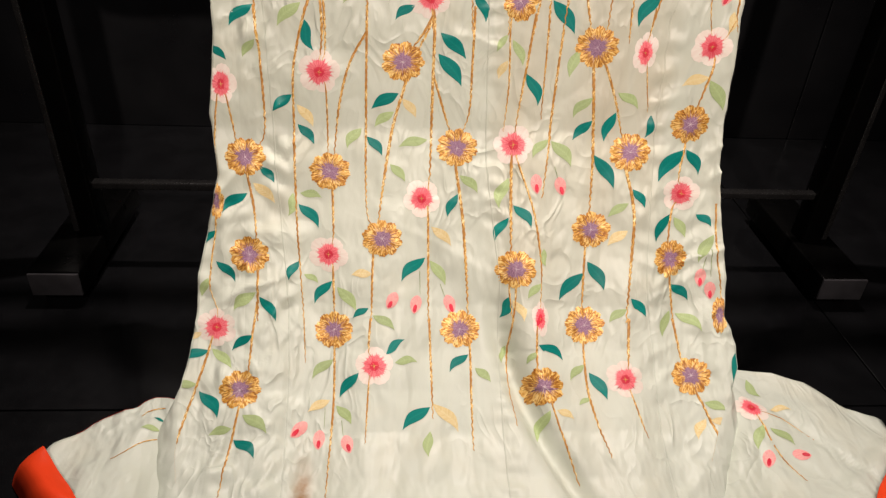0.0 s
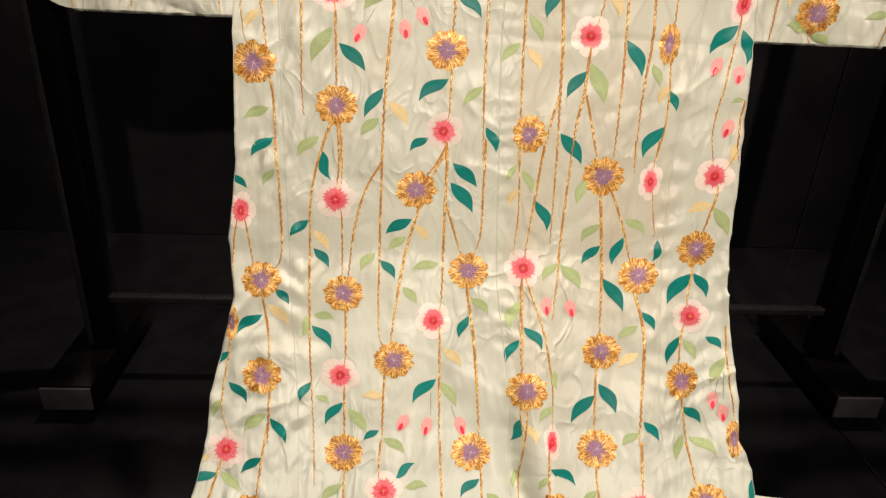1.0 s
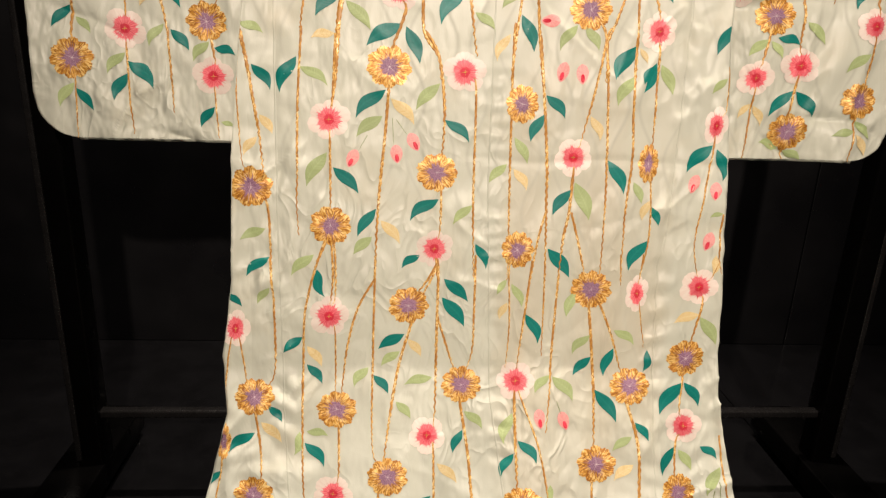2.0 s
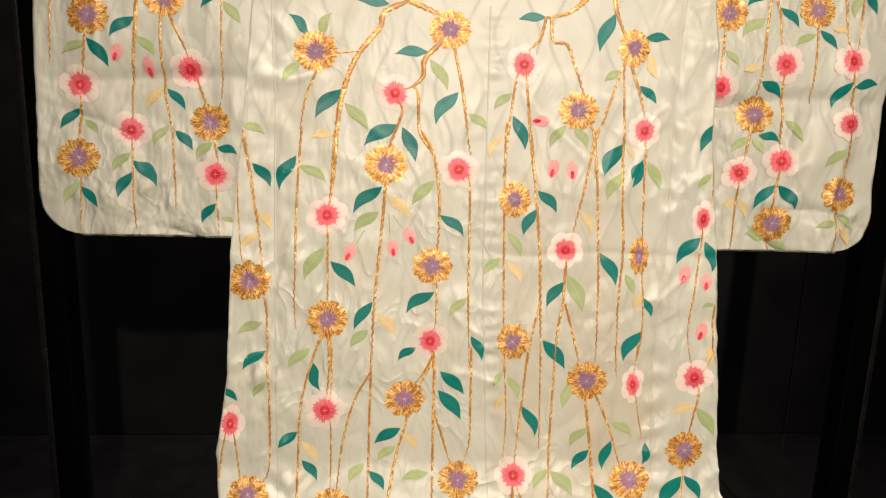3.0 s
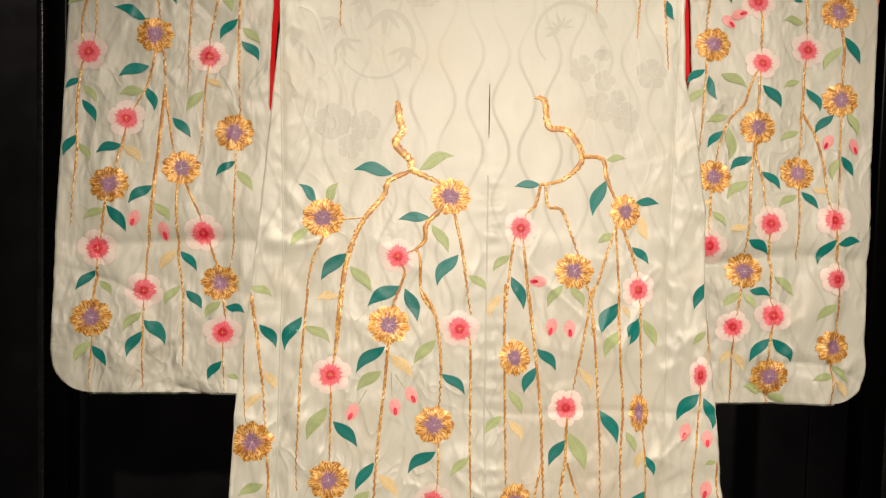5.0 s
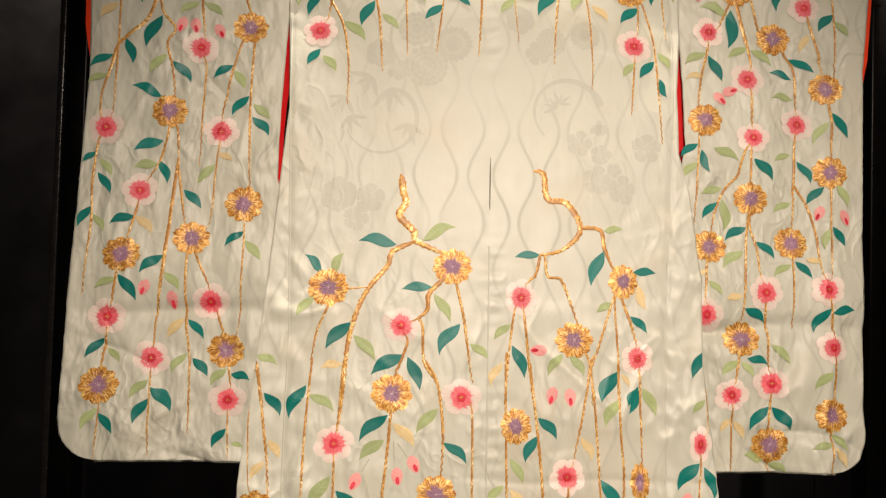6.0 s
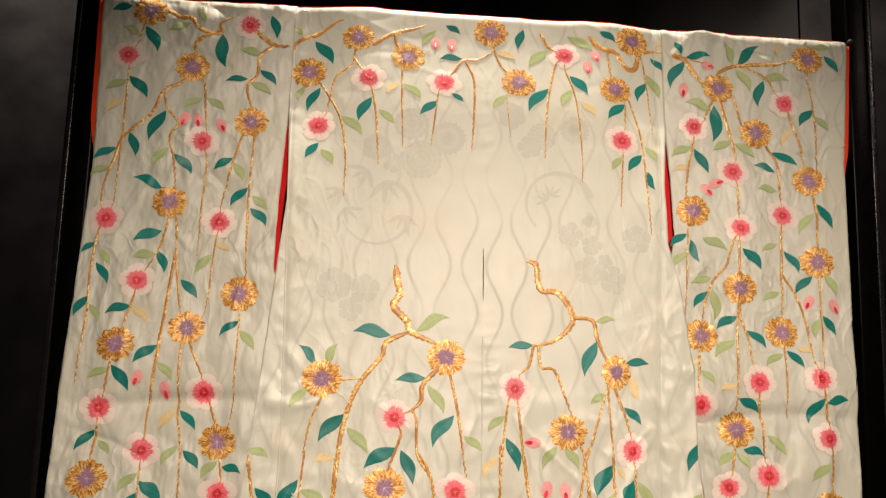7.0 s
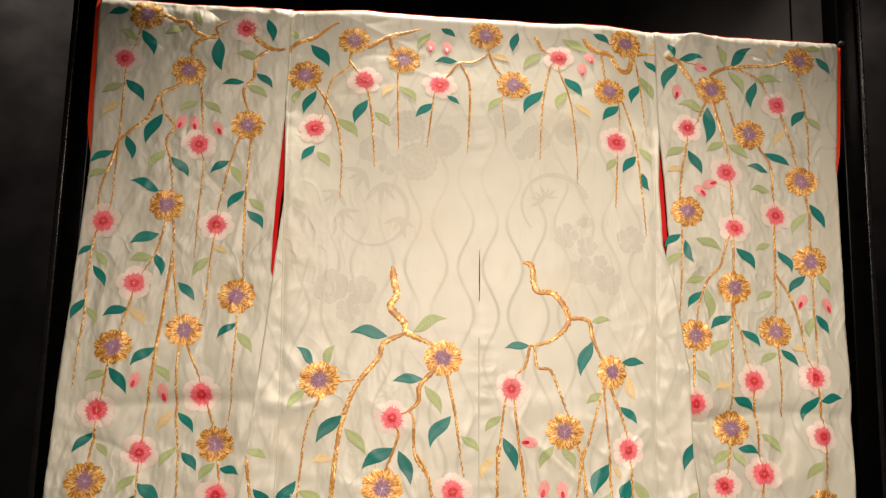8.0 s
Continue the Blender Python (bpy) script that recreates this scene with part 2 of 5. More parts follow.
bud_thread = thread_material("pale_rose_thread", (0.86, 0.30, 0.30), (0.88, 0.44, 0.40), 50, 0.5, relief=0.3)
rose_thread = thread_material("rose_thread", (0.80, 0.12, 0.16), (0.87, 0.25, 0.27), 50, 0.5, relief=0.3)
leaf_thread = {
    "teal": thread_material("teal_thread", (0.0045, 0.174, 0.149), (0.0055, 0.194, 0.166), 30, 0.42, slant=0.7, relief=0.12, vein=0.10),
    "green": thread_material("pale_green_thread", (0.36, 0.45, 0.20), (0.42, 0.51, 0.25), 55, 0.45, slant=0.7, relief=0.3, vein=0.08),
    "cream": thread_material("cream_thread", (0.70, 0.54, 0.25), (0.77, 0.63, 0.35), 55, 0.45, slant=0.7, relief=0.3, vein=0.1),
}
GOLDS = ((0.24, 0.085, 0.010), (0.50, 0.235, 0.045), (0.84, 0.51, 0.13), (1.0, 0.86, 0.50))
for silk_thread in leaf_thread.values():
    silk_thread.node_tree.nodes["Principled BSDF"].inputs["Specular IOR Level"].default_value = 0.25
cord = cord_material("couched_gold", GOLDS, 0.030, 0.16, 0.42)
fine_cord = cord_material("fine_couched_gold", GOLDS, 0.024, 0.12, 0.45, 0.0095)
thin_green = cord_material("green_stalk_thread", ((0.20, 0.26, 0.11), (0.28, 0.34, 0.16), (0.36, 0.42, 0.21), (0.42, 0.48, 0.26)), 0.01, 0.0, 0.5)
dark_gap = thread_material("dark_gap_thread", (0.04, 0.025, 0.015), (0.09, 0.055, 0.03), 40, 0.7)
black_lacquer = lacquer_material("black_lacquer", (0.0016, 0.0015, 0.0015), 0.30, 9.0, 0.07)
# paler copy of the black lacquer: highlights on rail and post edges put into colour
highlit_lacquer = lacquer_material("highlit_black_lacquer", (0.012, 0.0115, 0.0115), 0.26, 22.0, 0.4)
board_black = lacquer_material("black_wall_board", (0.0048, 0.0048, 0.0056), 0.30, 2.0, 0.7)
floor_black = lacquer_material("black_floor_board", (0.0058, 0.0058, 0.0065), 0.20, 14.0)
# pale grey for the metal pin and for light painted on the foot ends
plate_grey = lacquer_material("pale_end_grey", (0.042, 0.040, 0.044), 0.45, 30.0)


# ---- building helpers ----
def mesh_from(name, bm, mat, smooth=True):
    me = bpy.data.meshes.new(name)
    bm.normal_update()
    bm.to_mesh(me)
    bm.free()
    for mm in mat if isinstance(mat, (list, tuple)) else [mat]:
        me.materials.append(mm)
    if smooth:
        me.polygons.foreach_set("use_smooth", [True] * len(me.polygons))
    return me


def part(name, bm, mat, parent, label="", smooth=True):
    ob = new(name, mesh_from(name, bm, mat, smooth))
    ob.parent = parent
    return tagged(ob, label) if label else ob


def sheet(points, columns, uvs=None):
    """A grid of quads from rows of points."""
    bm = bmesh.new()
    layer = bm.loops.layers.uv.verify() if uvs else None
    vs = [bm.verts.new(p) for p in points]
    for r in range(len(points) // columns - 1):
        for c in range(columns - 1):
            i = r * columns + c
            ids = (i, i + 1, i + columns + 1, i + columns)
            f = bm.faces.new([vs[k] for k in ids])
            if layer:
                for lp, k in zip(f.loops, ids):
                    lp[layer].uv = uvs[k]
    return bm


def box(bm, x0, x1, y0, y1, z0, z1, bevel=0.0):
    made = bmesh.ops.create_cube(bm, size=1.0)["verts"]
    for v in made:
        v.co = Vector(((x0 + x1) / 2 + v.co.x * (x1 - x0), (y0 + y1) / 2 + v.co.y * (y1 - y0), (z0 + z1) / 2 + v.co.z * (z1 - z0)))
    if bevel:
        edges = list({e for v in made for e in v.link_edges})
        bmesh.ops.bevel(bm, geom=edges, offset=bevel, segments=2, affect="EDGES", profile=0.6)
    return bm


def smooth(a, b, v):
    t = min(1.0, max(0.0, (v - a) / (b - a)))
    return t * t * (3 - 2 * t)


def table(rows, v):
    """Piecewise smooth reading of (key, value) rows with falling keys."""
    if v >= rows[0][0]:
        return rows[0][1]
    for (k0, a), (k1, b) in zip(rows, rows[1:]):
        if v >= k1:
            return a + (b - a) * (k0 - v) / (k0 - k1)
    return rows[-1][1]


# ---- the showcase ----
def setting():
    def structure(name, bm, mat, label, smooth_faces=False):
        return tagged(new(name, mesh_from(name, bm, mat, smooth_faces)), label, kind="structure")

    floor = structure("floor", box(bmesh.new(), -3.2, 3.2, -3.0, 1.8, -0.12, -0.008), board_black, "black sub-floor of a showcase platform")
    for x0, x1 in ((-3.2, 0.6645), (0.6675, 3.2)):
        for y0, y1 in ((-3.0, 0.6985), (0.7015, 1.7)):
            part("floor_board", box(bmesh.new(), x0, x1, y0, y1, -0.012, 0.0, 0.001), floor_black, floor, smooth=False)
    wall = structure("wall_back", box(bmesh.new(), -3.2, 3.2, 1.72, 1.8, -0.1, 3.2), board_black, "black lacquered back wall of a showcase")
    for x0, x1 in ((-3.2, -1.75), (-1.747, -0.352), (-0.349, 0.956), (0.959, 2.1), (2.103, 3.2)):
        part("wall_panel", box(bmesh.new(), x0, x1, 1.70, 1.72, 0.0, 3.1, 0.002), board_black, wall, smooth=False)
    structure("wall_left", box(bmesh.new(), -3.3, -3.2, -3.1, 1.8, -0.1, 3.2), board_black, "black side wall of a dark room")
    structure("wall_right", box(bmesh.new(), 3.2, 3.3, -3.1, 1.8, -0.1, 3.2), board_black, "black side wall of a dark room")
    structure("wall_front", box(bmesh.new(), -3.2, 3.2, -3.1, -3.0, -0.1, 3.2), board_black, "black wall behind the viewer")
    structure("ceiling", box(bmesh.new(), -3.3, 3.3, -3.1, 1.8, 3.2, 3.3), board_black, "black ceiling of a dark room")


setting()


# ---- the stand ----
POST_Y = 1.06


def kimono_stand():
    stand = tagged(new("kimono_stand"), "black lacquered wooden kimono stand with two posts and wide feet", "stand")
    for x in (-0.664, 0.684):
        bm = box(bmesh.new(), x - 0.022, x + 0.022, POST_Y - 0.002, POST_Y + 0.045, 0.05, 1.95, 0.005)
        post = part("post", bm, black_lacquer, stand)
        # added strip: paints the bright line of light on the post's outer edge
        edge = x + (-0.018 if x < 0 else 0.018)
        part("post_edge_highlight", box(bmesh.new(), edge - 0.005, edge + 0.005, POST_Y - 0.006, POST_Y - 0.001, 0.08, 1.95, 0.002), highlit_lacquer, post, "paler strip painting the highlight along the outer edge of the post")
        # foot: a long block, hollowed below, its lit front end painted paler grey
        f = x + (-0.020 if x < 0 else 0.006)
        bm = box(bmesh.new(), f - 0.043, f + 0.043, 0.944, 1.26, 0.022, 0.069, 0.004)
        box(bm, f - 0.036, f + 0.036, 0.965, 1.02, 0.0, 0.026, 0.003)
        box(bm, f - 0.036, f + 0.036, 1.17, 1.24, 0.0, 0.026, 0.003)
        foot = part("foot", bm, black_lacquer, stand)
        part("foot_end", box(bmesh.new(), f - 0.041, f + 0.041, 0.940, 0.9445, 0.024, 0.067, 0.001), plate_grey, foot, "foot end, the light on its lacquer painted as paler grey")
    # the lower rail takes the paler lacquer in place of its highlight
    part("lower_rail", box(bmesh.new(), -0.652, 0.665, POST_Y + 0.008, POST_Y + 0.026, 0.158, 0.172, 0.003), highlit_lacquer, stand)
    part("upper_rail", box(bmesh.new(), -0.652, 0.665, POST_Y + 0.010, POST_Y + 0.036, 1.40, 1.43, 0.005), black_lacquer, stand)
    return stand


def hanging_bar():
    bar = tagged(new("hanging_bar"), "black lacquered round bar carrying the robe", "bar")
    bm = bmesh.new()
    bmesh.ops.create_cone(bm, cap_ends=True, segments=20, radius1=0.008, radius2=0.008, depth=1.268, matrix=pose(0.006, 1.040, 1.516, 0, 90.6, 0))
    part("rod", bm, black_lacquer, bar)
    for x in (-0.56, 0.56):
        part("bracket", box(bmesh.new(), x - 0.012, x + 0.012, 1.030, POST_Y + 0.030, 1.428, 1.506, 0.003), black_lacquer, bar)
    bm = bmesh.new()
    bmesh.ops.create_uvsphere(bm, u_segments=12, v_segments=8, radius=0.0055, matrix=pose(0.652, 1.034, 1.533))
    part("end_pin", bm, plate_grey, bar, "small bright metal pin")
    return bar


kimono_stand()
hanging_bar()

# ---- the robe: cloth shapes ----
PROFILE = [(1.000, 0.340), (0.983, 0.252), (0.963, 0.173), (0.941, 0.104), (0.914, 0.051), (0.880, 0.008), (0.836, -0.029), (0.779, -0.058), (0.702, -0.080), (0.604, -0.100), (0.495, -0.117)]
ARC = [0.0]
for (ya, za), (yb, zb) in zip(PROFILE, PROFILE[1:]):
    ARC.append(ARC[-1] + math.hypot(yb - ya, zb - za))
TOP = 1.478
LEFT_EDGE = [(1.50, -0.318), (1.33, -0.316), (1.16, -0.303), (1.02, -0.312), (0.80, -0.326), (0.64, -0.341), (0.53, -0.344), (0.46, -0.345), (0.354, -0.359), (0.276, -0.353), (0.19, -0.372), (0.139, -0.384), (0.083, -0.387), (0.02, -0.396), (-0.018, -0.402), (-0.10, -0.397), (-0.19, -0.378), (-0.5, -0.36)]
RIGHT_EDGE = [(1.50, 0.305), (1.30, 0.297), (1.20, 0.283), (1.10, 0.281), (1.04, 0.294), (0.91, 0.306), (0.79, 0.302), (0.64, 0.313), (0.48, 0.321), (0.298, 0.328), (0.20, 0.341), (0.139, 0.351), (0.085, 0.351), (0.045, 0.367), (0.012, 0.367), (-0.03, 0.35), (-0.11, 0.31), (-0.2, 0.275), (-0.5, 0.26)]
SEAMS = {"left": [(1.5, -0.312), (1.3, -0.31), (0.83, -0.286), (0.53, -0.284), (0.29, -0.277), (0.10, -0.262), (-0.5, -0.25)], "middle": [(1.5, -0.002), (0.6, -0.009), (0.3, 0.003), (0.13, 0.028), (-0.5, 0.03)], "right": [(1.5, 0.288), (1.28, 0.283), (0.84, 0.25), (0.53, 0.237), (0.49, 0.228), (0.14, 0.235), (0.02, 0.249), (-0.5, 0.241)]}


def ruffle(x, s, a, b, c):
    return noise.noise((x * a + 3.1, s * b + 1.7, c))


def crease(x, s, turn, along, across, seed, power=4):
    """Long sharp creases running at an angle."""
    u, v = x * math.cos(turn) + s * math.sin(turn), -x * math.sin(turn) + s * math.cos(turn)
    n = noise.noise((u * along, v * across, seed))
    gate = smooth(-0.05, 0.45, noise.noise((u * along * 1.3 + 9.0, v * across * 0.5, seed + 5.0)))
    return gate * (1 - min(1.0, 2.2 * abs(n))) ** power


def body_relief(x, s):
    low = 1 - smooth(0.1, 0.75, s)
    high = 1 - 0.75 * smooth(0.75, 1.05, s)
    sides = smooth(0.16, 0.32, abs(x)) * smooth(1.12, 0.85, s)
    h = 0.0055 * ruffle(x, s, 8, 1.3, 0.3) * (0.3 * high + low) + 0.0022 * ruffle(x, s, 17, 3, 4.0) * (0.5 * high + low)
    h += high * 0.0010 * ruffle(x, s, 34, 30, 8.0) + 0.0014 * low * ruffle(x + 0.25 * s, s, 34, 5, 2.0)
    h += high * (0.35 + 0.65 * smooth(0.25, 0.55, s)) * (0.0032 * crease(x, s, 1.2, 3.5, 16, 2.0) + 0.0030 * crease(x, s, -0.5, 4, 18, 7.0) - 0.0026 * crease(x, s, 0.35, 4, 15, 12.0))
    h += 2.1 * sides * (0.0020 * ruffle(x, s, 20, 24, 31.0) + 0.0012 * ruffle(x, s, 42, 50, 35.0) + 0.0030 * crease(x, s, 0.8, 9, 30, 17.0))
    # a deep hanging fold beside the middle seam, soft flutes towards the hem
    h -= 0.030 * math.exp(-(((x - 0.026 - 0.60 * max(0, 0.08 - s) ** 1.3) / 0.017) ** 2)) * smooth(0.17, 0.0, s) * smooth(-0.30, -0.10, s)
    h += 0.010 * math.exp(-(((x - 0.066 - 0.2 * max(0, 0.10 - s)) / 0.030) ** 2)) * smooth(0.30, 0.05, s)
    h += 0.0055 * math.sin(x * 38 + 1.6 * ruffle(x, s, 3, 2, 6.0)) * smooth(0.45, 0.05, s)
    # a pressed fold across the middle
    h -= 0.0022 * math.exp(-(((s - 0.625 - 0.006 * ruffle(x, s, 9, 1, 5.0)) / 0.005) ** 2)) * (0.55 + 0.45 * math.sin(x * 9))
    for side, row in SEAMS.items():
        d = x - table(row, s)
        h -= (0.0003 if side == "middle" else 0.0016) * math.exp(-((d / 0.0045) ** 2))
        if side == "middle":
            # short puckers across the middle seam
            h += 0.0030 * math.sin(s * 310 + 9 * ruffle(x, s, 3, 9, 51.0)) * math.exp(-(((d - 0.008) / 0.013) ** 2)) * max(0.0, ruffle(x, s, 1, 6, 57.0) + 0.25) * smooth(1.05, 0.85, s)
        h += 0.0040 * math.sin(s * 150 + 7 * ruffle(x, s, 8, 8, 1.0) + 30 * d) * math.exp(-((d / 0.016) ** 2)) * ruffle(x, s, 2, 7, 7.0) * (1 - 0.6 * smooth(1.0, 1.1, s))
    return h


def top_at(x):
    """The bar hangs a little lower towards +x; the fold over it is slightly crumpled."""
    return TOP + 0.0065 * (1 - x / 0.63) + 0.0016 * ruffle(x, 0.0, 26, 1, 44.0)


def over_bar(s, y, x):
    """The top bends backwards over the bar."""
    r, top = 0.018, top_at(x)
    if s <= top:
        return y, s
    a = min(2.6, (s - top) / r)
    return y + r - r * math.cos(a), top + r * math.sin(a)


LEAN = pose(0, 1.0, 1.53) @ pose(0, 0, 0, -9.0) @ pose(0, -1.0, -1.49)  # the robe leans back, its hem drawn forward


def body_point(x, s, lift=0.0):
    h = body_relief(x, s) + lift
    if s >= 0.34:
        y = 1.0 + 0.02 * smooth(0.18, 0.31, abs(x)) * smooth(1.15, 1.36, s) + 0.012 * smooth(1.30, 1.46, s) * smooth(0.31, 0.1, abs(x))
        y, z = over_bar(s, y, x)
        return LEAN @ Vector((x, y - h, z))
    d = 0.34 - s
    for k in range(len(PROFILE) - 1):
        if d <= ARC[k + 1] or k == len(PROFILE) - 2:
            f = (d - ARC[k]) / (ARC[k + 1] - ARC[k])
            (ya, za), (yb, zb) = PROFILE[k], PROFILE[k + 1]
            n = Vector((0, zb - za, ya - yb)).normalized()
            return LEAN @ (Vector((x, ya + f * (yb - ya), za + f * (zb - za))) + n * h)


def sleeve_relief(x, s):
    h = 0.0055 * ruffle(x, s, 6, 2.2, 11.0) + 0.0026 * ruffle(x, s, 15, 9, 14.0) + 0.0012 * ruffle(x, s, 36, 30, 17.0)
    h += 0.0036 * crease(x, s, 1.1, 4, 15, 22.0) - 0.0032 * crease(x, s, -0.3, 4, 15, 27.0)
    fold = s - 0.842 - 0.03 * ruffle(x, s, 5, 1, 3.0)
    h = h * (1.4 + 1.1 * smooth(0.88, 0.78, s)) + (0.014 * math.exp(-((fold - 0.05) / 0.05) ** 2) - 0.008 * math.exp(-((fold / 0.011) ** 2))) * (0.7 + 0.5 * ruffle(x, s, 6, 2, 9.0))
    h += smooth(0.87, 0.80, s) * 0.0035 * crease(x, s, 0.5, 7, 16, 41.0)
    h += 0.0022 * crease(x, s, 1.5, 5, 34, 61.0) - 0.0020 * crease(x, s, -0.9, 6, 36, 67.0)
    return h * (1 - 0.7 * smooth(0.53, 0.60, abs(x)))


def sleeve_point(x, s, lift=0.0):
    y = 1.02 + 0.065 * (1.49 - s)
    y, z = over_bar(s, y, x)
    return LEAN @ Vector((x, y - sleeve_relief(x, s) - (lift + 0.0005 if lift else 0.0), z))


def train_point(x, y, lift=0.0):
    rise = smooth(0.375, 0.45, -x) if x < 0 else smooth(0.30, 0.39, x)
    z = 0.012 + rise * ((0.037 if x < 0 else 0.042) + 0.009 * ruffle(x, y, 11, 9, 21.0) + 0.005 * ruffle(x, y, 26, 20, 24.0) + 0.006 * crease(x, y, 0.6, 6, 18, 33.0) - 0.006 * crease(x, y, -0.9, 6, 18, 38.0))
    return Vector((x, y, z + lift))


def on_body(x, s, lift=0.0):
    return body_point(max(table(LEFT_EDGE, s) + 0.0012, min(table(RIGHT_EDGE, s) - 0.0012, x)), s, lift)


POINT = {"body": on_body, "left_sleeve": sleeve_point, "right_sleeve": sleeve_point, "left_train": train_point, "right_train": train_point}

kimono = tagged(new("kimono"), "pale celadon silk kimono embroidered with trailing gold and pink blossoms", "kimono")


def panel_sheet(name, point, rows, edges, columns, mat, wrap, label, flare=()):
    """A cloth panel between two edges, its borders turned back behind it; near the floor they settle outwards."""
    pts, uvs = [], []
    cols = columns + 1 + 2 * len(wrap)
    for s in rows:
        a, b = edges(s)
        w = smooth(0.02, -0.07, s) if flare else 0.0
        border = []
        for k, (inset, back) in enumerate(wrap):
            out, down = flare[k] if flare else (0.0, 0.0)
            border.append((inset * (1 - w) - out * w, Vector((0, back * (1 - w), (-0.3 * back if s < 0.3 else 0) * (1 - w) - down * w))))
        for inset, off in reversed(border):
            pts.append((point(a, s) + Vector((inset, 0, 0)) if flare else point(a + inset, s)) + off)
        for c in range(columns + 1):
            pts.append(point(a + (b - a) * c / columns, s))
        for inset, off in border:
            pts.append((point(b, s) - Vector((inset, 0, 0)) if flare else point(b - inset, s)) + off)
        uvs += [(a, s)] * len(wrap) + [(a + (b - a) * c / columns, s) for c in range(columns + 1)] + [(b, s)] * len(wrap)
    return part(name, sheet(pts, cols, uvs), mat, kimono, label)


def steps(a, b, d):
    n = max(1, round(abs(b - a) / d))
    return [a + (b - a) * k / n for k in range(n + 1)]


WRAP = [(0.0015, 0.004), (0.006, 0.011), (0.02, 0.016)]
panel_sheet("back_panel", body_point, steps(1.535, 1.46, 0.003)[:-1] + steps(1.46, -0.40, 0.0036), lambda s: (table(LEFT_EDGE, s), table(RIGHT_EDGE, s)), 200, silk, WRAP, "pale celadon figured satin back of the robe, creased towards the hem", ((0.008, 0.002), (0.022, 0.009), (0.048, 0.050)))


def sleeve(name, side, outer, inner, corner):
    """A hanging sleeve with a rounded lower outer corner."""
    bottom, radius = corner

    def edges(s):
        o, n = table(outer, s), table(inner, s)
        rise = bottom + radius - s
        if rise > 0:
            o -= side * (radius - math.sqrt(max(0.0, radius * radius - min(rise, radius) ** 2)))
        return (o, n) if side < 0 else (n, o)

    rows = steps(1.535, 1.46, 0.003)[:-1] + steps(1.46, bottom + radius, 0.004) + [bottom + radius * (1 - math.sin(a)) for a in steps(0.08, math.pi / 2, 0.1)]
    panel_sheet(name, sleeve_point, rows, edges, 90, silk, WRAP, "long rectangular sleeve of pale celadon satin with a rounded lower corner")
    # closing strip along the lower border
    lo = edges(bottom)
    pts = []
    for back, drop in ((0.0, 0.0), (0.003, 0.004), (0.010, 0.005), (0.014, -0.01)):
        for x in steps(lo[0], lo[1], 0.006):
            pts.append(sleeve_point(x, bottom) + Vector((0, back, -drop + 0.0012 * ruffle(x, 0, 40, 1, 2.0))))
    part("sleeve_hem", sheet(pts, len(steps(lo[0], lo[1], 0.006))), silk, kimono)
    # scarlet lining behind: seen in the arm slit and at the wrist opening
    slit = [(1.345, 0.0), (1.30, 0.006), (1.20, 0.008), (1.10, 0.005), (1.02, 0.007), (0.90, 0.004)] if side < 0 else [(1.345, 0.0), (1.30, 0.010), (1.16, 0.022), (1.02, 0.020), (0.90, 0.004)]
    wrist = [(1.52, 0.009), (1.28, 0.010), (1.235, 0.003), (1.20, -0.004), (0.6, -0.004)]
    rows = steps(1.505, bottom + radius, 0.02)
    a, b = [], []
    for s in rows:
        n, o = table(inner, s), table(outer, s)
        for k in range(5):
            x = n + side * 0.03 * (1 - k / 4) - side * max(-0.004, table(slit, s)) * k / 4
            a.append(sleeve_point(x, s) + Vector((0, 0.008 - 0.0005 * k, 0)))
            x = o - side * 0.03 * (1 - k / 4) + side * table(wrist, s) * k / 4
            b.append(sleeve_point(x, s) + Vector((0, 0.008 - 0.0005 * k, 0)))
    part("sleeve_lining", sheet(a, 5), red_lining, kimono, "scarlet silk lining in the arm slit")
    part("sleeve_lining", sheet(b, 5), lining, kimono, "vermilion lining at the wrist opening")


sleeve("left_sleeve", -1, [(1.50, -0.629), (1.206, -0.611), (0.86, -0.616), (0.6, -0.616)], [(1.50, -0.316), (1.333, -0.316), (1.16, -0.322), (1.053, -0.322), (0.95, -0.29), (0.6, -0.29)], (0.639, 0.055))
sleeve("right_sleeve", 1, [(1.50, 0.637), (1.255, 0.607), (0.97, 0.592), (0.728, 0.578), (0.6, 0.577)], [(1.50, 0.303), (1.32, 0.302), (1.22, 0.308), (1.13, 0.309), (1.08, 0.300), (1.0, 0.27), (0.6, 0.27)], (0.632, 0.05))


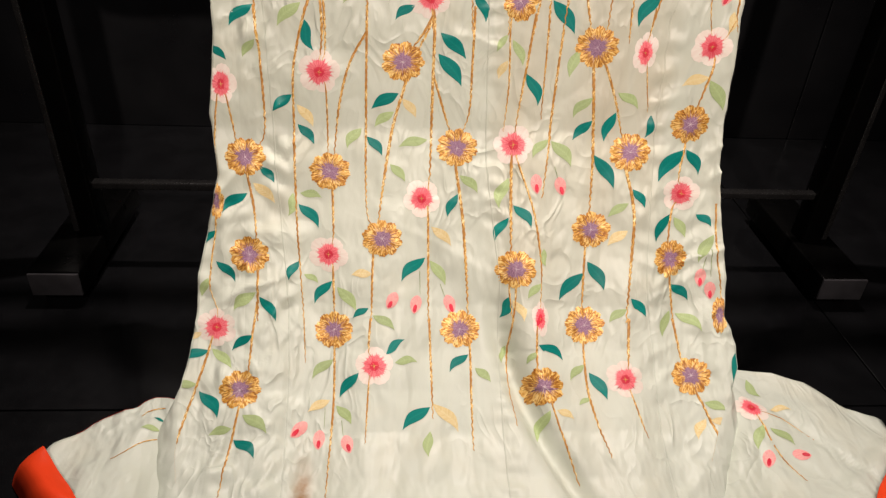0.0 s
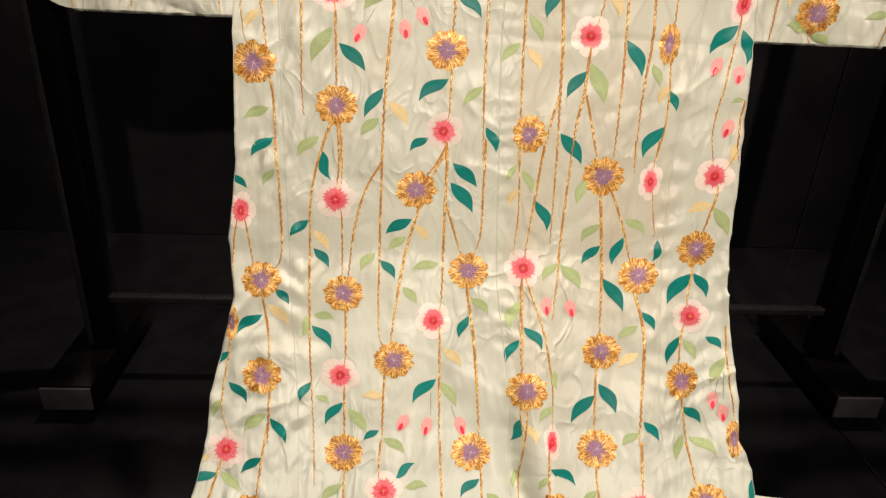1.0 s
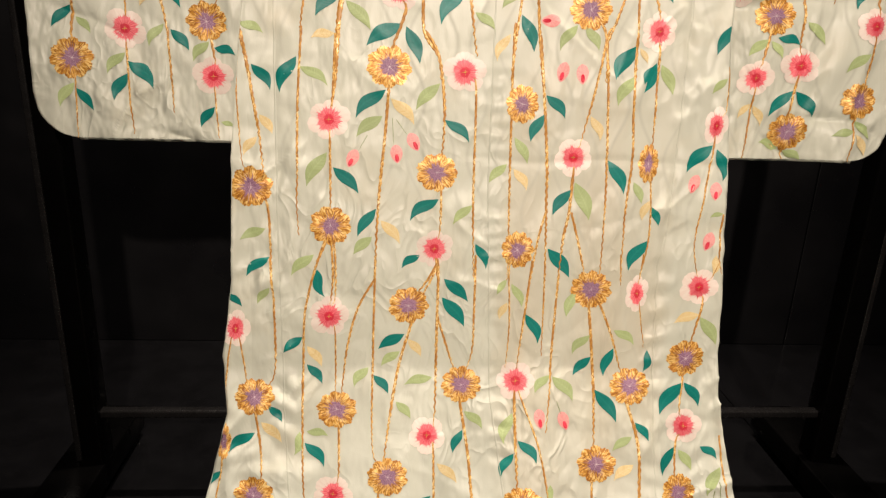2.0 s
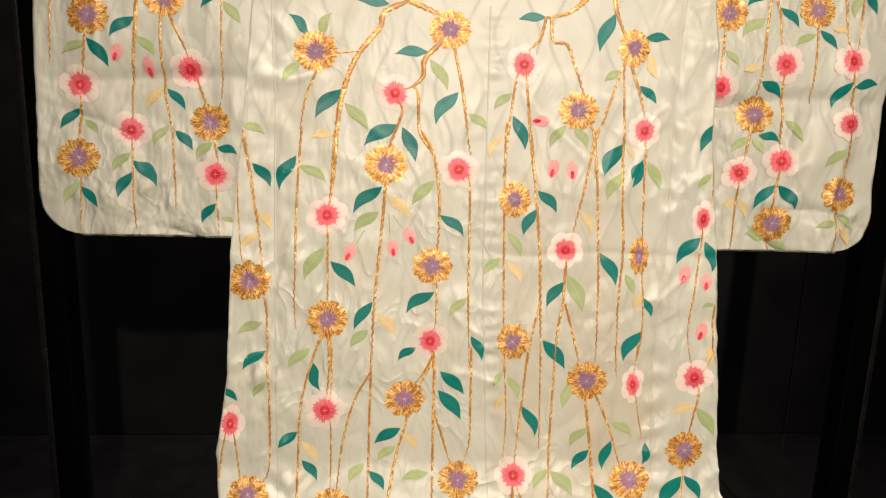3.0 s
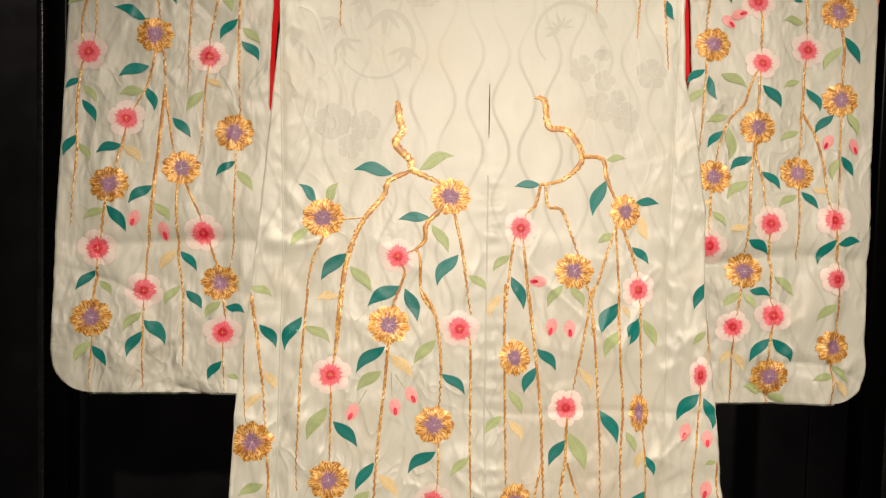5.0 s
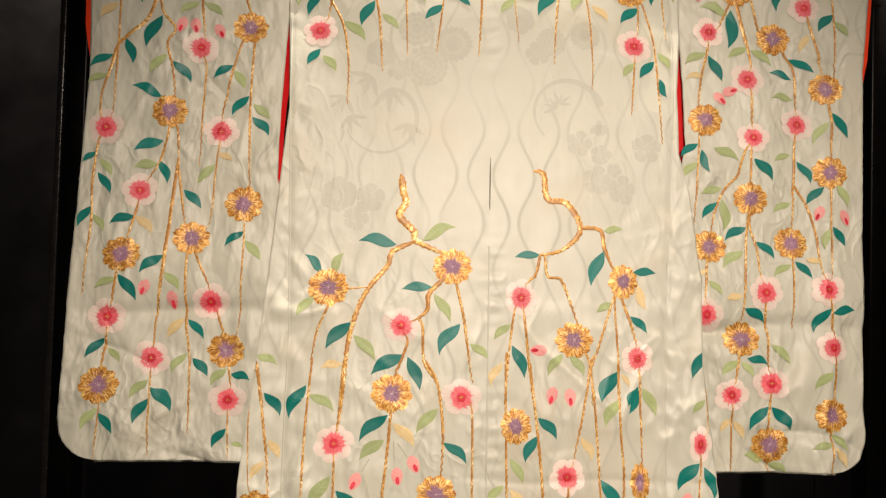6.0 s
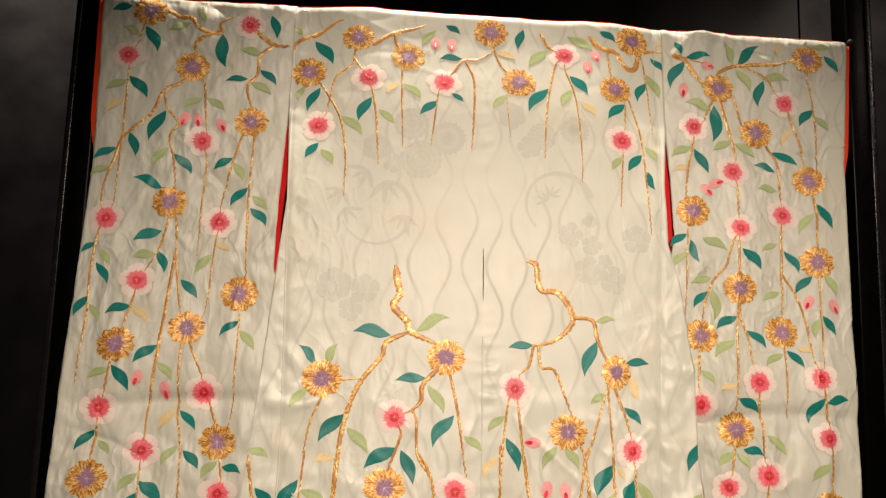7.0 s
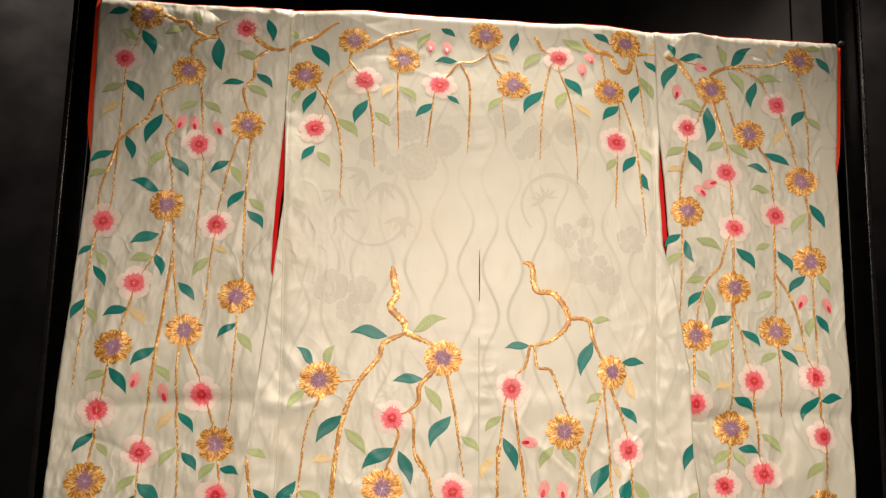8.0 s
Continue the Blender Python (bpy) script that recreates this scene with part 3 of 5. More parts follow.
def train(name, side, outer):
    """The front skirts spread sideways over the floor, their padded hem turned up."""
    rows = steps(0.755, 0.30, 0.006)
    n = 60
    pts = []
    for y in rows:
        o = table(outer, y)
        i = 0.20 * side
        for k in range(n + 1):
            x = o + (i - o) * k / n
            pts.append(train_point(x, y))
        pts.insert(len(pts) - n - 1, train_point(o, y) + Vector((side * 0.004, 0.002, -0.022)))
    bm = sheet(pts, n + 2)
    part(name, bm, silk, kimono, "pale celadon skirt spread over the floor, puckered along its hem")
    pts = []
    for y in steps(0.572, 0.30, 0.006):
        o = table(outer, y)
        for k in range(9):
            f = k / 8
            width = (0.074 if side < 0 else 0.056) * smooth(0.576, 0.545, y) ** 0.5 + 0.004
            p = train_point(o, y)
            pts.append(Vector((o + side * (width * f - 0.001), y + 0.020 * f, (p.z + 0.008 * math.sin(math.pi * f) + 0.002) * (1 - f ** 4) + 0.003)))
    part("padded_hem", sheet(pts, 9), lining, kimono, "bright vermilion padded hem turned outward")
    if side < 0:
        # a thin vermilion edge along the far border
        pts = []
        for y in steps(0.745, 0.61, 0.006):
            o = table(outer, y)
            for k in range(3):
                pts.append(train_point(o, y) + Vector((side * 0.0022 * k, 0.0025 * k, 0.001 - 0.006 * k)))
        part("hem_edge", sheet(pts, 3), lining, kimono)


train("left_skirt", -1, [(0.76, -0.28), (0.702, -0.385), (0.678, -0.431), (0.652, -0.483), (0.630, -0.512), (0.614, -0.525), (0.591, -0.553), (0.582, -0.557), (0.55, -0.530), (0.52, -0.503), (0.45, -0.45), (0.3, -0.39)])
train("right_skirt", 1, [(0.76, 0.32), (0.735, 0.375), (0.722, 0.414), (0.712, 0.455), (0.698, 0.490), (0.672, 0.512), (0.650, 0.530), (0.626, 0.574), (0.590, 0.577), (0.55, 0.545), (0.519, 0.515), (0.502, 0.497), (0.45, 0.455), (0.3, 0.41)])


def crease_line(row, s0, s1):
    """A sewn seam: a thin raised thread line with a shadow gap."""
    pts, n = [], 0
    for s in steps(s0, s1, 0.008):
        x = table(row, s)
        for dx, up in ((-0.0011, 0.0002), (0.0, 0.0011), (0.0011, 0.0002)):
            pts.append(body_point(x + dx, s, up))
    part("seam", sheet(pts, 3), seam_silk, kimono)


for seam_name, seam_row in SEAMS.items():
    crease_line(seam_row, 0.95 if seam_name == "middle" else 1.47, -0.35)

pts = []
for x in steps(-0.622, 0.632, 0.006):
    crest = (body_point if -0.318 < x < 0.305 else sleeve_point)(x, top_at(x) + 0.0215)
    pts += [crest + Vector((0, 0.001, -0.001)), crest + Vector((0, -0.0008, 0.0013 + 0.0014 * ruffle(x, 0, 30, 1, 3.0)))]
part("lining_edge", sheet(pts, 2), lining, kimono, "vermilion lining showing along the shoulder fold")

# ---- the embroidery ----
PETAL = random.Random(5)


def draped(panel, x, s, outline, rings, name, mat, lift, parent, dome=0.0012, label="", puff=None):
    """A filled motif laid on the cloth: outline(angle) gives its radius as dx, ds."""
    n = len(outline)
    point = POINT[panel]
    bm = bmesh.new()
    layer = bm.loops.layers.uv.verify()
    centre = bm.verts.new(point(x, s, lift + dome))
    loops = []
    for k in range(1, rings + 1):
        f = k / rings
        loops.append([bm.verts.new(point(x + dx * f, s + ds * f, lift + dome * (1 - f ** 3) + (puff(j, f) if puff else 0.0))) for j, (dx, ds) in enumerate(outline)])
    for j in range(n):
        i = (j + 1) % n
        f = bm.faces.new((centre, loops[0][j], loops[0][i]))
        for lp, uv in zip(f.loops, ((j / n, 0), (j / n, 1 / rings), ((j + 1) / n, 1 / rings))):
            lp[layer].uv = uv
        for k in range(rings - 1):
            f = bm.faces.new((loops[k][j], loops[k + 1][j], loops[k + 1][i], loops[k][i]))
            for lp, uv in zip(f.loops, ((j / n, (k + 1) / rings), (j / n, (k + 2) / rings), ((j + 1) / n, (k + 2) / rings), ((j + 1) / n, (k + 1) / rings))):
                lp[layer].uv = uv
    return part(name, bm, mat, parent, label)


def spikes(radius, count, inner, squash, rnd, uneven=0.36):
    pts = []
    for k in range(count):
        a = 2 * math.pi * (k + rnd.uniform(-0.18, 0.18)) / count
        r = radius * rnd.uniform(1.08 - uneven, 1.08)
        for aa, rr in ((a - 0.45 * math.pi / count, r * inner), (a, r), (a + 0.45 * math.pi / count, r * inner)):
            pts.append((rr * math.cos(aa) * squash, rr * math.sin(aa)))
    return pts


def gold_flower(panel, x, s, squash=1.0):
    """Rounded gold petals, each stuffed a little, round a ragged purple heart with a few pale threads."""
    rnd, turn = PETAL, PETAL.uniform(0, 1)
    radius = 0.0284 * rnd.uniform(0.96, 1.05)
    lobes = rnd.choice((9, 10, 10, 11))
    sizes = [rnd.uniform(0.90, 1.05) for k in range(lobes)]
    count = lobes * 13
    outline, swell = [], []
    for k in range(count):
        a = 2 * math.pi * (k / count + turn)
        petal, f = divmod(k, 13)
        scallop = math.sin(math.pi * (f + 0.5) / 13) ** 0.55
        r = radius * (0.81 + 0.19 * scallop * sizes[petal]) * rnd.uniform(0.94, 1.03)
        outline.append((r * math.cos(a) * squash, 0.93 * r * math.sin(a)))
        swell.append(scallop)
    flower = draped(panel, x, s, outline, 6, "gold_flower", gold_thread, 0.0006, kimono, 0.0004, "", lambda j, f: 0.0005 * swell[j] * math.sin(math.pi * min(1.0, 0.05 + 0.95 * f)) ** 0.8 * f)
    draped(panel, x, s, spikes(radius * 0.74, 40, 0.58, squash, rnd, 0.45), 6, "flower_heart", purple_thread, 0.0013, flower, 0.0003)
    draped(panel, x, s, spikes(radius * 0.46, 7, 0.12, squash, rnd, 0.9), 2, "flower_eye", lavender_thread, 0.0018, flower, 0.0002)


def pink_flower(panel, x, s, squash=1.0):
    """Five or six notched blush petals round a rose disc with radiating crimson stitches."""
    rnd, turn = PETAL, PETAL.uniform(0, 6.28)
    radius = 0.0265 * rnd.uniform(0.96, 1.05)
    petals = rnd.choice((5, 5, 6))
    outline, swell = [], []
    for k in range(84):
        a = 2 * math.pi * k / 84
        lobe = abs(math.sin(petals * (a + turn) / 2)) ** 0.45
        r = radius * (0.77 + 0.25 * lobe) * (1 + 0.05 * math.sin(2 * a + turn * 3) + 0.015 * math.sin(23 * a))
        outline.append((r * math.cos(a) * squash, 0.95 * r * math.sin(a)))
        swell.append(lobe)
    flower = draped(panel, x, s, outline, 6, "pink_flower", blush_thread, 0.0004, kimono, 0.0003, "", lambda j, f: 0.0003 * swell[j] * f * (1 - f ** 4))
    draped(panel, x, s, spikes(radius * 0.66, 40, 0.84, squash, rnd, 0.25), 6, "flower_blush", rose_thread, 0.0009, flower, 0.0002)
    draped(panel, x, s, spikes(radius * 0.70, 24, 0.34, squash, rnd, 0.2), 6, "flower_heart", crimson_thread, 0.0013, flower, 0.0002)
    draped(panel, x, s, spikes(radius * 0.20, 4, 0.22, squash, rnd), 1, "flower_eye", gold_thread, 0.0018, flower, 0.0001)


def leaf(panel, colour, x0, s0, x1, s1, wide=0.36):
    """An almond leaf from its stalk to a drawn-out, drooping tip, in two fields of slanting stitches."""
    point, rnd = POINT[panel], PETAL
    ax, as_ = x1 - x0, s1 - s0
    length = math.hypot(ax, as_)
    px, ps = -as_, ax
    steep = abs(ax) < 0.35 * length
    bend = (rnd.choice((-1, 1)) if steep else (1 if ax > 0 else -1)) * rnd.uniform(0.05, 0.12)
    w = wide * rnd.uniform(0.88, 1.06) * (1.12 if length < 0.035 else 1.0)
    rows, pts, uvs = 13, [], []
    for k in range(rows):
        f = k / (rows - 1)
        half = 0.5 * w * math.sin(math.pi * f ** 0.88) ** 1.12 if 0 < f < 1 else 0.004
        mid = bend * (math.sin(math.pi * f) - 0.35 * math.sin(2 * math.pi * f))
        for c in (-1, -0.5, 0, 0.5, 1):
            off = mid + c * half
            up = 0.0006 + 0.0003 * (1 - abs(abs(c) - 0.5) * 1.6) - (0.0002 if c == 0 else 0)
            pts.append(point(x0 + ax * f + px * off, s0 + as_ * f + ps * off, up))
            uvs.append((f * length * 18, c * half * length * 18))
    part(colour + "_leaf", sheet(pts, 5, uvs), leaf_thread[colour], kimono)


def bud(panel, x, s, degrees):
    rnd = PETAL
    a = radians(degrees)
    long_, wide = 0.0130 * rnd.uniform(0.92, 1.08), 0.0078
    outline = []
    for k in range(28):
        b = 2 * math.pi * k / 28
        u, v = long_ * math.cos(b), wide * math.sin(b) * abs(math.sin(b)) ** 0.35 * (1 - 0.22 * math.cos(b))
        outline.append((u * math.cos(a) - v * math.sin(a), u * math.sin(a) + v * math.cos(a)))
    flower_bud = draped(panel, x, s, outline, 3, "flower_bud", bud_thread, 0.0005, kimono, 0.0005)
    tip = []
    for k in range(20):
        b = 2 * math.pi * k / 20
        u, v = 0.42 * long_ + 0.42 * long_ * math.cos(b), 0.34 * wide * math.sin(b)
        tip.append((u * math.cos(a) - v * math.sin(a), u * math.sin(a) + v * math.cos(a)))
    draped(panel, x, s, tip, 1, "bud_tip", crimson_thread, 0.0013, flower_bud, 0.0003)


def stem(panel, millimetres, points, kind="gold"):
    """A couched cord along a smooth line, thinning towards its end."""
    point, rnd = POINT[panel], PETAL
    path = []
    for k in range(len(points) - 1):
        p0 = points[max(0, k - 1)]
        p1, p2 = points[k], points[k + 1]
        p3 = points[min(len(points) - 1, k + 2)]
        n = max(2, round(math.hypot(p2[0] - p1[0], p2[1] - p1[1]) / 0.0023))
        for j in range(n + (k == len(points) - 2)):
            t = j / n
            path.append(tuple(0.5 * (2 * b + (c - a) * t + (2 * a - 5 * b + 4 * c - d) * t * t + (3 * b - a - 3 * c + d) * t ** 3) for a, b, c, d in zip(p0, p1, p2, p3)))
    half = millimetres / 2000 * (1.15 if millimetres >= 4.5 else 0.98)
    phase, run, pts, uvs = rnd.uniform(0, 6.28), 0.0, [], []
    for k, (x, s) in enumerate(path):
        xa, sa = path[max(0, k - 1)]
        xb, sb = path[min(len(path) - 1, k + 1)]
        d = math.hypot(xb - xa, sb - sa) or 1.0
        nx, ns = -(sb - sa) / d, (xb - xa) / d
        run += math.hypot(x - xa, s - sa)
        f = k / (len(path) - 1)
        thin = (1 - 0.55 * smooth(0.5, 1.0, f)) * (0.4 + 0.6 * smooth(0.0, 0.08, f) if millimetres >= 4.5 else 1.0)
        limp = 0.10 + 0.38 * smooth(0.25, 1.0, f) if millimetres < 4.5 else 0.10
        wob = limp * half * math.sin(run * 2 * math.pi / 0.0095 + phase + 1.5 * math.sin(run * 75))
        hw = half * thin * (1 + 0.10 * math.sin(run * 740 + phase) + 0.18 * noise.noise((run * 300, phase, 0)))
        for c in (-1, -0.55, 0, 0.55, 1):
            off = c * hw + wob
            pts.append(point(x + nx * off, s + ns * off, 0.0003 + (0.0006 + 0.03 * hw) * (1 - c ** 6)))
            uvs.append((run, c))
    part("stem" if kind == "gold" else "bud_stalk", sheet(pts, 5, uvs), (cord if millimetres >= 4.5 else fine_cord) if kind == "gold" else thin_green, kimono)


panel = "left_sleeve"
gold_flower(panel, -.550, 1.474)
gold_flower(panel, -.475, 1.379)
gold_flower(panel, -.375, 1.290)
gold_flower(panel, -.488, 1.152)
gold_flower(panel, -.542, .932)
gold_flower(panel, -.444, .959)
gold_flower(panel, -.371, 1.013)
gold_flower(panel, -.562, .743)
gold_flower(panel, -.386, .796)
pink_flower(panel, -.577, 1.394)
pink_flower(panel, -.390, 1.460)
pink_flower(panel, -.448, 1.254)
pink_flower(panel, -.580, 1.123)
pink_flower(panel, -.410, 1.123)
pink_flower(panel, -.524, 1.029)
pink_flower(panel, -.557, .841)
pink_flower(panel, -.491, .783)
pink_flower(panel, -.410, .866)
pink_flower(panel, -.380, .725)
leaf(panel, "teal", -.580, 1.482, -.612, 1.473)
leaf(panel, "teal", -.555, 1.446, -.533, 1.402)
leaf(panel, "teal", -.433, 1.441, -.424, 1.384)
leaf(panel, "teal", -.355, 1.478, -.345, 1.438)
leaf(panel, "teal", -.386, 1.364, -.421, 1.358)
leaf(panel, "teal", -.368, 1.381, -.340, 1.355)
leaf(panel, "teal", -.572, 1.358, -.540, 1.321)
leaf(panel, "teal", -.508, 1.301, -.530, 1.250)
leaf(panel, "teal", -.561, 1.263, -.547, 1.222)
leaf(panel, "teal", -.578, 1.237, -.611, 1.216)
leaf(panel, "teal", -.488, 1.229, -.460, 1.199)
leaf(panel, "teal", -.501, 1.173, -.546, 1.189)
leaf(panel, "teal", -.399, 1.229, -.428, 1.209)
leaf(panel, "teal", -.371, 1.180, -.396, 1.149)
leaf(panel, "teal", -.365, 1.147, -.339, 1.118)
leaf(panel, "teal", -.496, 1.107, -.537, 1.090)
leaf(panel, "teal", -.591, 1.085, -.611, 1.069)
leaf(panel, "teal", -.587, 1.054, -.566, 1.021)
leaf(panel, "teal", -.500, 1.077, -.486, 1.041)
leaf(panel, "teal", -.460, 1.032, -.433, 1.004)
leaf(panel, "teal", -.592, 1.003, -.610, .972)
leaf(panel, "teal", -.528, .990, -.564, .977)
leaf(panel, "teal", -.368, .972, -.395, .948)
leaf(panel, "teal", -.482, .932, -.514, .905)
leaf(panel, "teal", -.544, .902, -.517, .865)
leaf(panel, "teal", -.442, .840, -.419, .812)
leaf(panel, "teal", -.559, .810, -.585, .782)
leaf(panel, "teal", -.433, .784, -.411, .758)
leaf(panel, "teal", -.377, .762, -.349, .753)
leaf(panel, "teal", -.489, .739, -.461, .719)
leaf(panel, "green", -.563, 1.430, -.592, 1.444)
leaf(panel, "green", -.486, 1.457, -.520, 1.441)
leaf(panel, "green", -.463, 1.459, -.469, 1.488)
leaf(panel, "green", -.365, 1.408, -.403, 1.415)
leaf(panel, "green", -.381, 1.359, -.347, 1.339)
leaf(panel, "green", -.575, 1.351, -.607, 1.333)
leaf(panel, "green", -.455, 1.328, -.483, 1.306)
leaf(panel, "green", -.447, 1.326, -.418, 1.307)
leaf(panel, "green", -.497, 1.240, -.520, 1.207)
leaf(panel, "green", -.584, 1.206, -.612, 1.190)
leaf(panel, "green", -.396, 1.221, -.380, 1.191)
leaf(panel, "green", -.364, 1.167, -.338, 1.145)
leaf(panel, "green", -.586, 1.075, -.566, 1.049)
leaf(panel, "green", -.502, 1.071, -.536, 1.064)
leaf(panel, "green", -.417, 1.073, -.441, 1.041)
leaf(panel, "green", -.589, .991, -.573, .964)
leaf(panel, "green", -.366, .958, -.341, .928)
leaf(panel, "green", -.545, .897, -.578, .881)
leaf(panel, "green", -.479, .907, -.456, .880)
leaf(panel, "green", -.554, .796, -.535, .775)
leaf(panel, "green", -.442, .791, -.462, .761)
leaf(panel, "green", -.384, .770, -.406, .744)
leaf(panel, "green", -.493, .752, -.517, .724)
leaf(panel, "cream", -.576, 1.320, -.602, 1.294)
leaf(panel, "cream", -.414, 1.090, -.390, 1.077)
leaf(panel, "cream", -.527, .990, -.502, .963)
leaf(panel, "cream", -.448, .842, -.471, .812)
bud(panel, -.479, 1.289, -105)
bud(panel, -.458, 1.288, -80)
bud(panel, -.421, 1.282, -61)
bud(panel, -.506, .884, -111)
bud(panel, -.465, .867, -79)
stem(panel, 6.2, [(-.538, 1.476), (-.524, 1.478), (-.504, 1.468), (-.484, 1.466), (-.472, 1.450), (-.451, 1.441), (-.434, 1.446), (-.438, 1.460), (-.419, 1.475)])
stem(panel, 6.1, [(-.434, 1.446), (-.451, 1.440), (-.473, 1.424), (-.472, 1.402), (-.473, 1.391)])
stem(panel, 7.0, [(-.381, 1.452), (-.370, 1.441), (-.346, 1.426), (-.323, 1.425)])
stem(panel, 4.9, [(-.346, 1.426), (-.369, 1.406), (-.372, 1.372), (-.386, 1.350), (-.376, 1.313), (-.376, 1.302)])
stem(panel, 4.9, [(-.481, 1.368), (-.490, 1.351), (-.515, 1.334), (-.532, 1.293), (-.569, 1.257), (-.580, 1.216), (-.590, 1.175), (-.590, 1.146), (-.585, 1.134)])
stem(panel, 3.9, [(-.513, 1.334), (-.507, 1.307), (-.488, 1.282), (-.498, 1.258), (-.488, 1.220), (-.483, 1.177), (-.486, 1.164)])
stem(panel, 3.9, [(-.468, 1.370), (-.454, 1.352), (-.444, 1.273), (-.446, 1.266)])
stem(panel, 2.8, [(-.445, 1.242), (-.440, 1.227), (-.440, 1.166), (-.440, 1.083), (-.441, 1.070)])
stem(panel, 3.1, [(-.553, 1.462), (-.558, 1.447), (-.565, 1.416), (-.571, 1.405)])
stem(panel, 3.5, [(-.575, 1.382), (-.574, 1.373), (-.572, 1.262), (-.571, 1.157), (-.577, 1.135)])
stem(panel, 3.8, [(-.380, 1.279), (-.388, 1.260), (-.399, 1.219), (-.410, 1.157), (-.410, 1.135)])
stem(panel, 3.7, [(-.372, 1.278), (-.368, 1.264), (-.369, 1.189), (-.366, 1.080), (-.363, 1.037), (-.367, 1.024)])
stem(panel, 3.7, [(-.488, 1.140), (-.489, 1.118), (-.499, 1.076), (-.512, 1.051), (-.518, 1.040)])
stem(panel, 3.7, [(-.483, 1.141), (-.476, 1.126), (-.472, 1.081)])
stem(panel, 2.7, [(-.411, 1.111), (-.412, 1.101), (-.415, 1.073), (-.420, .986), (-.436, .968)])
stem(panel, 3.8, [(-.585, 1.112), (-.590, 1.099), (-.594, 1.040), (-.591, .984), (-.594, .919), (-.595, .871)])
stem(panel, 3.7, [(-.525, 1.017), (-.526, 1.004), (-.536, .957), (-.539, .944)])
stem(panel, 4.6, [(-.472, 1.081), (-.477, .994), (-.482, .900), (-.488, .846), (-.489, .808), (-.490, .795)])
stem(panel, 3.7, [(-.472, 1.081), (-.470, 1.062), (-.455, .982), (-.449, .970)])
stem(panel, 3.6, [(-.446, .947), (-.448, .933), (-.445, .842), (-.438, .783), (-.435, .719)])
stem(panel, 3.6, [(-.440, .948), (-.435, .934), (-.415, .893), (-.412, .878)])
stem(panel, 3.6, [(-.404, .855), (-.399, .845), (-.389, .816), (-.388, .808)])
stem(panel, 2.7, [(-.370, 1.001), (-.369, .990), (-.367, .926), (-.369, .834), (-.381, .807)])
stem(panel, 3.7, [(-.544, .920), (-.547, .899), (-.551, .863), (-.554, .853)])
stem(panel, 3.7, [(-.556, .829), (-.556, .821), (-.561, .766), (-.561, .755)])
stem(panel, 2.7, [(-.491, .771), (-.491, .764), (-.490, .718)])
stem(panel, 3.6, [(-.384, .784), (-.381, .772), (-.376, .742), (-.377, .737)])
panel = "left_sleeve"
leaf(panel, "teal", -.560, .704, -.538, .675)
leaf(panel, "teal", -.491, .725, -.510, .689)
leaf(panel, "teal", -.490, .741, -.460, .706)
leaf(panel, "teal", -.380, .684, -.400, .656)
leaf(panel, "green", -.562, .711, -.583, .679)
leaf(panel, "green", -.372, .664, -.353, .658)
stem(panel, 2.2, [(-.561, .731), (-.560, .716), (-.562, .638)])
stem(panel, 2.6, [(-.491, .771), (-.491, .760), (-.489, .645)])
stem(panel, 2.6, [(-.438, .783), (-.437, .777), (-.435, .675)])
stem(panel, 2.5, [(-.380, .713), (-.379, .697), (-.375, .642)])
panel = "right_sleeve"
gold_flower(panel, .397, 1.388)
gold_flower(panel, .559, 1.450)
gold_flower(panel, .458, 1.311)
gold_flower(panel, .541, 1.230)
gold_flower(panel, .343, 1.172)
gold_flower(panel, .543, 1.093)
gold_flower(panel, .412, 1.047)
gold_flower(panel, .474, .978)
gold_flower(panel, .342, .969)
gold_flower(panel, .389, .828)
pink_flower(panel, .351, 1.317)
pink_flower(panel, .511, 1.365)
pink_flower(panel, .413, 1.241)
pink_flower(panel, .493, 1.170)
pink_flower(panel, .420, 1.146)
pink_flower(panel, .427, .899)
pink_flower(panel, .524, .906)
pink_flower(panel, .331, .863)
pink_flower(panel, .528, .817)
pink_flower(panel, .431, .762)
pink_flower(panel, .371, .744)
bud(panel, .381, 1.428, -19)
bud(panel, .337, 1.382, -93)
bud(panel, .385, 1.221, 16)
bud(panel, .368, 1.208, -41)
bud(panel, .523, 1.027, -117)
bud(panel, .564, 1.021, -67)
leaf(panel, "teal", .326, 1.470, .337, 1.446)
leaf(panel, "teal", .344, 1.442, .387, 1.447)
leaf(panel, "teal", .341, 1.435, .315, 1.385)
leaf(panel, "teal", .436, 1.434, .475, 1.471)
leaf(panel, "teal", .590, 1.458, .613, 1.429)
leaf(panel, "teal", .477, 1.406, .466, 1.359)
leaf(panel, "teal", .388, 1.356, .383, 1.292)
leaf(panel, "teal", .561, 1.358, .534, 1.326)
leaf(panel, "teal", .350, 1.278, .372, 1.237)
leaf(panel, "teal", .483, 1.279, .525, 1.258)
leaf(panel, "teal", .485, 1.244, .452, 1.256)
leaf(panel, "teal", .549, 1.190, .575, 1.151)
leaf(panel, "teal", .330, 1.133, .301, 1.110)
leaf(panel, "teal", .336, 1.124, .347, 1.087)
leaf(panel, "teal", .420, 1.112, .449, 1.078)
leaf(panel, "teal", .492, 1.111, .512, 1.075)
leaf(panel, "teal", .533, 1.070, .504, 1.041)
leaf(panel, "teal", .543, 1.006, .562, .976)
leaf(panel, "teal", .358, 1.040, .334, 1.013)
leaf(panel, "teal", .403, 1.001, .368, .979)
leaf(panel, "teal", .417, .979, .445, .952)
leaf(panel, "teal", .477, .949, .502, .923)
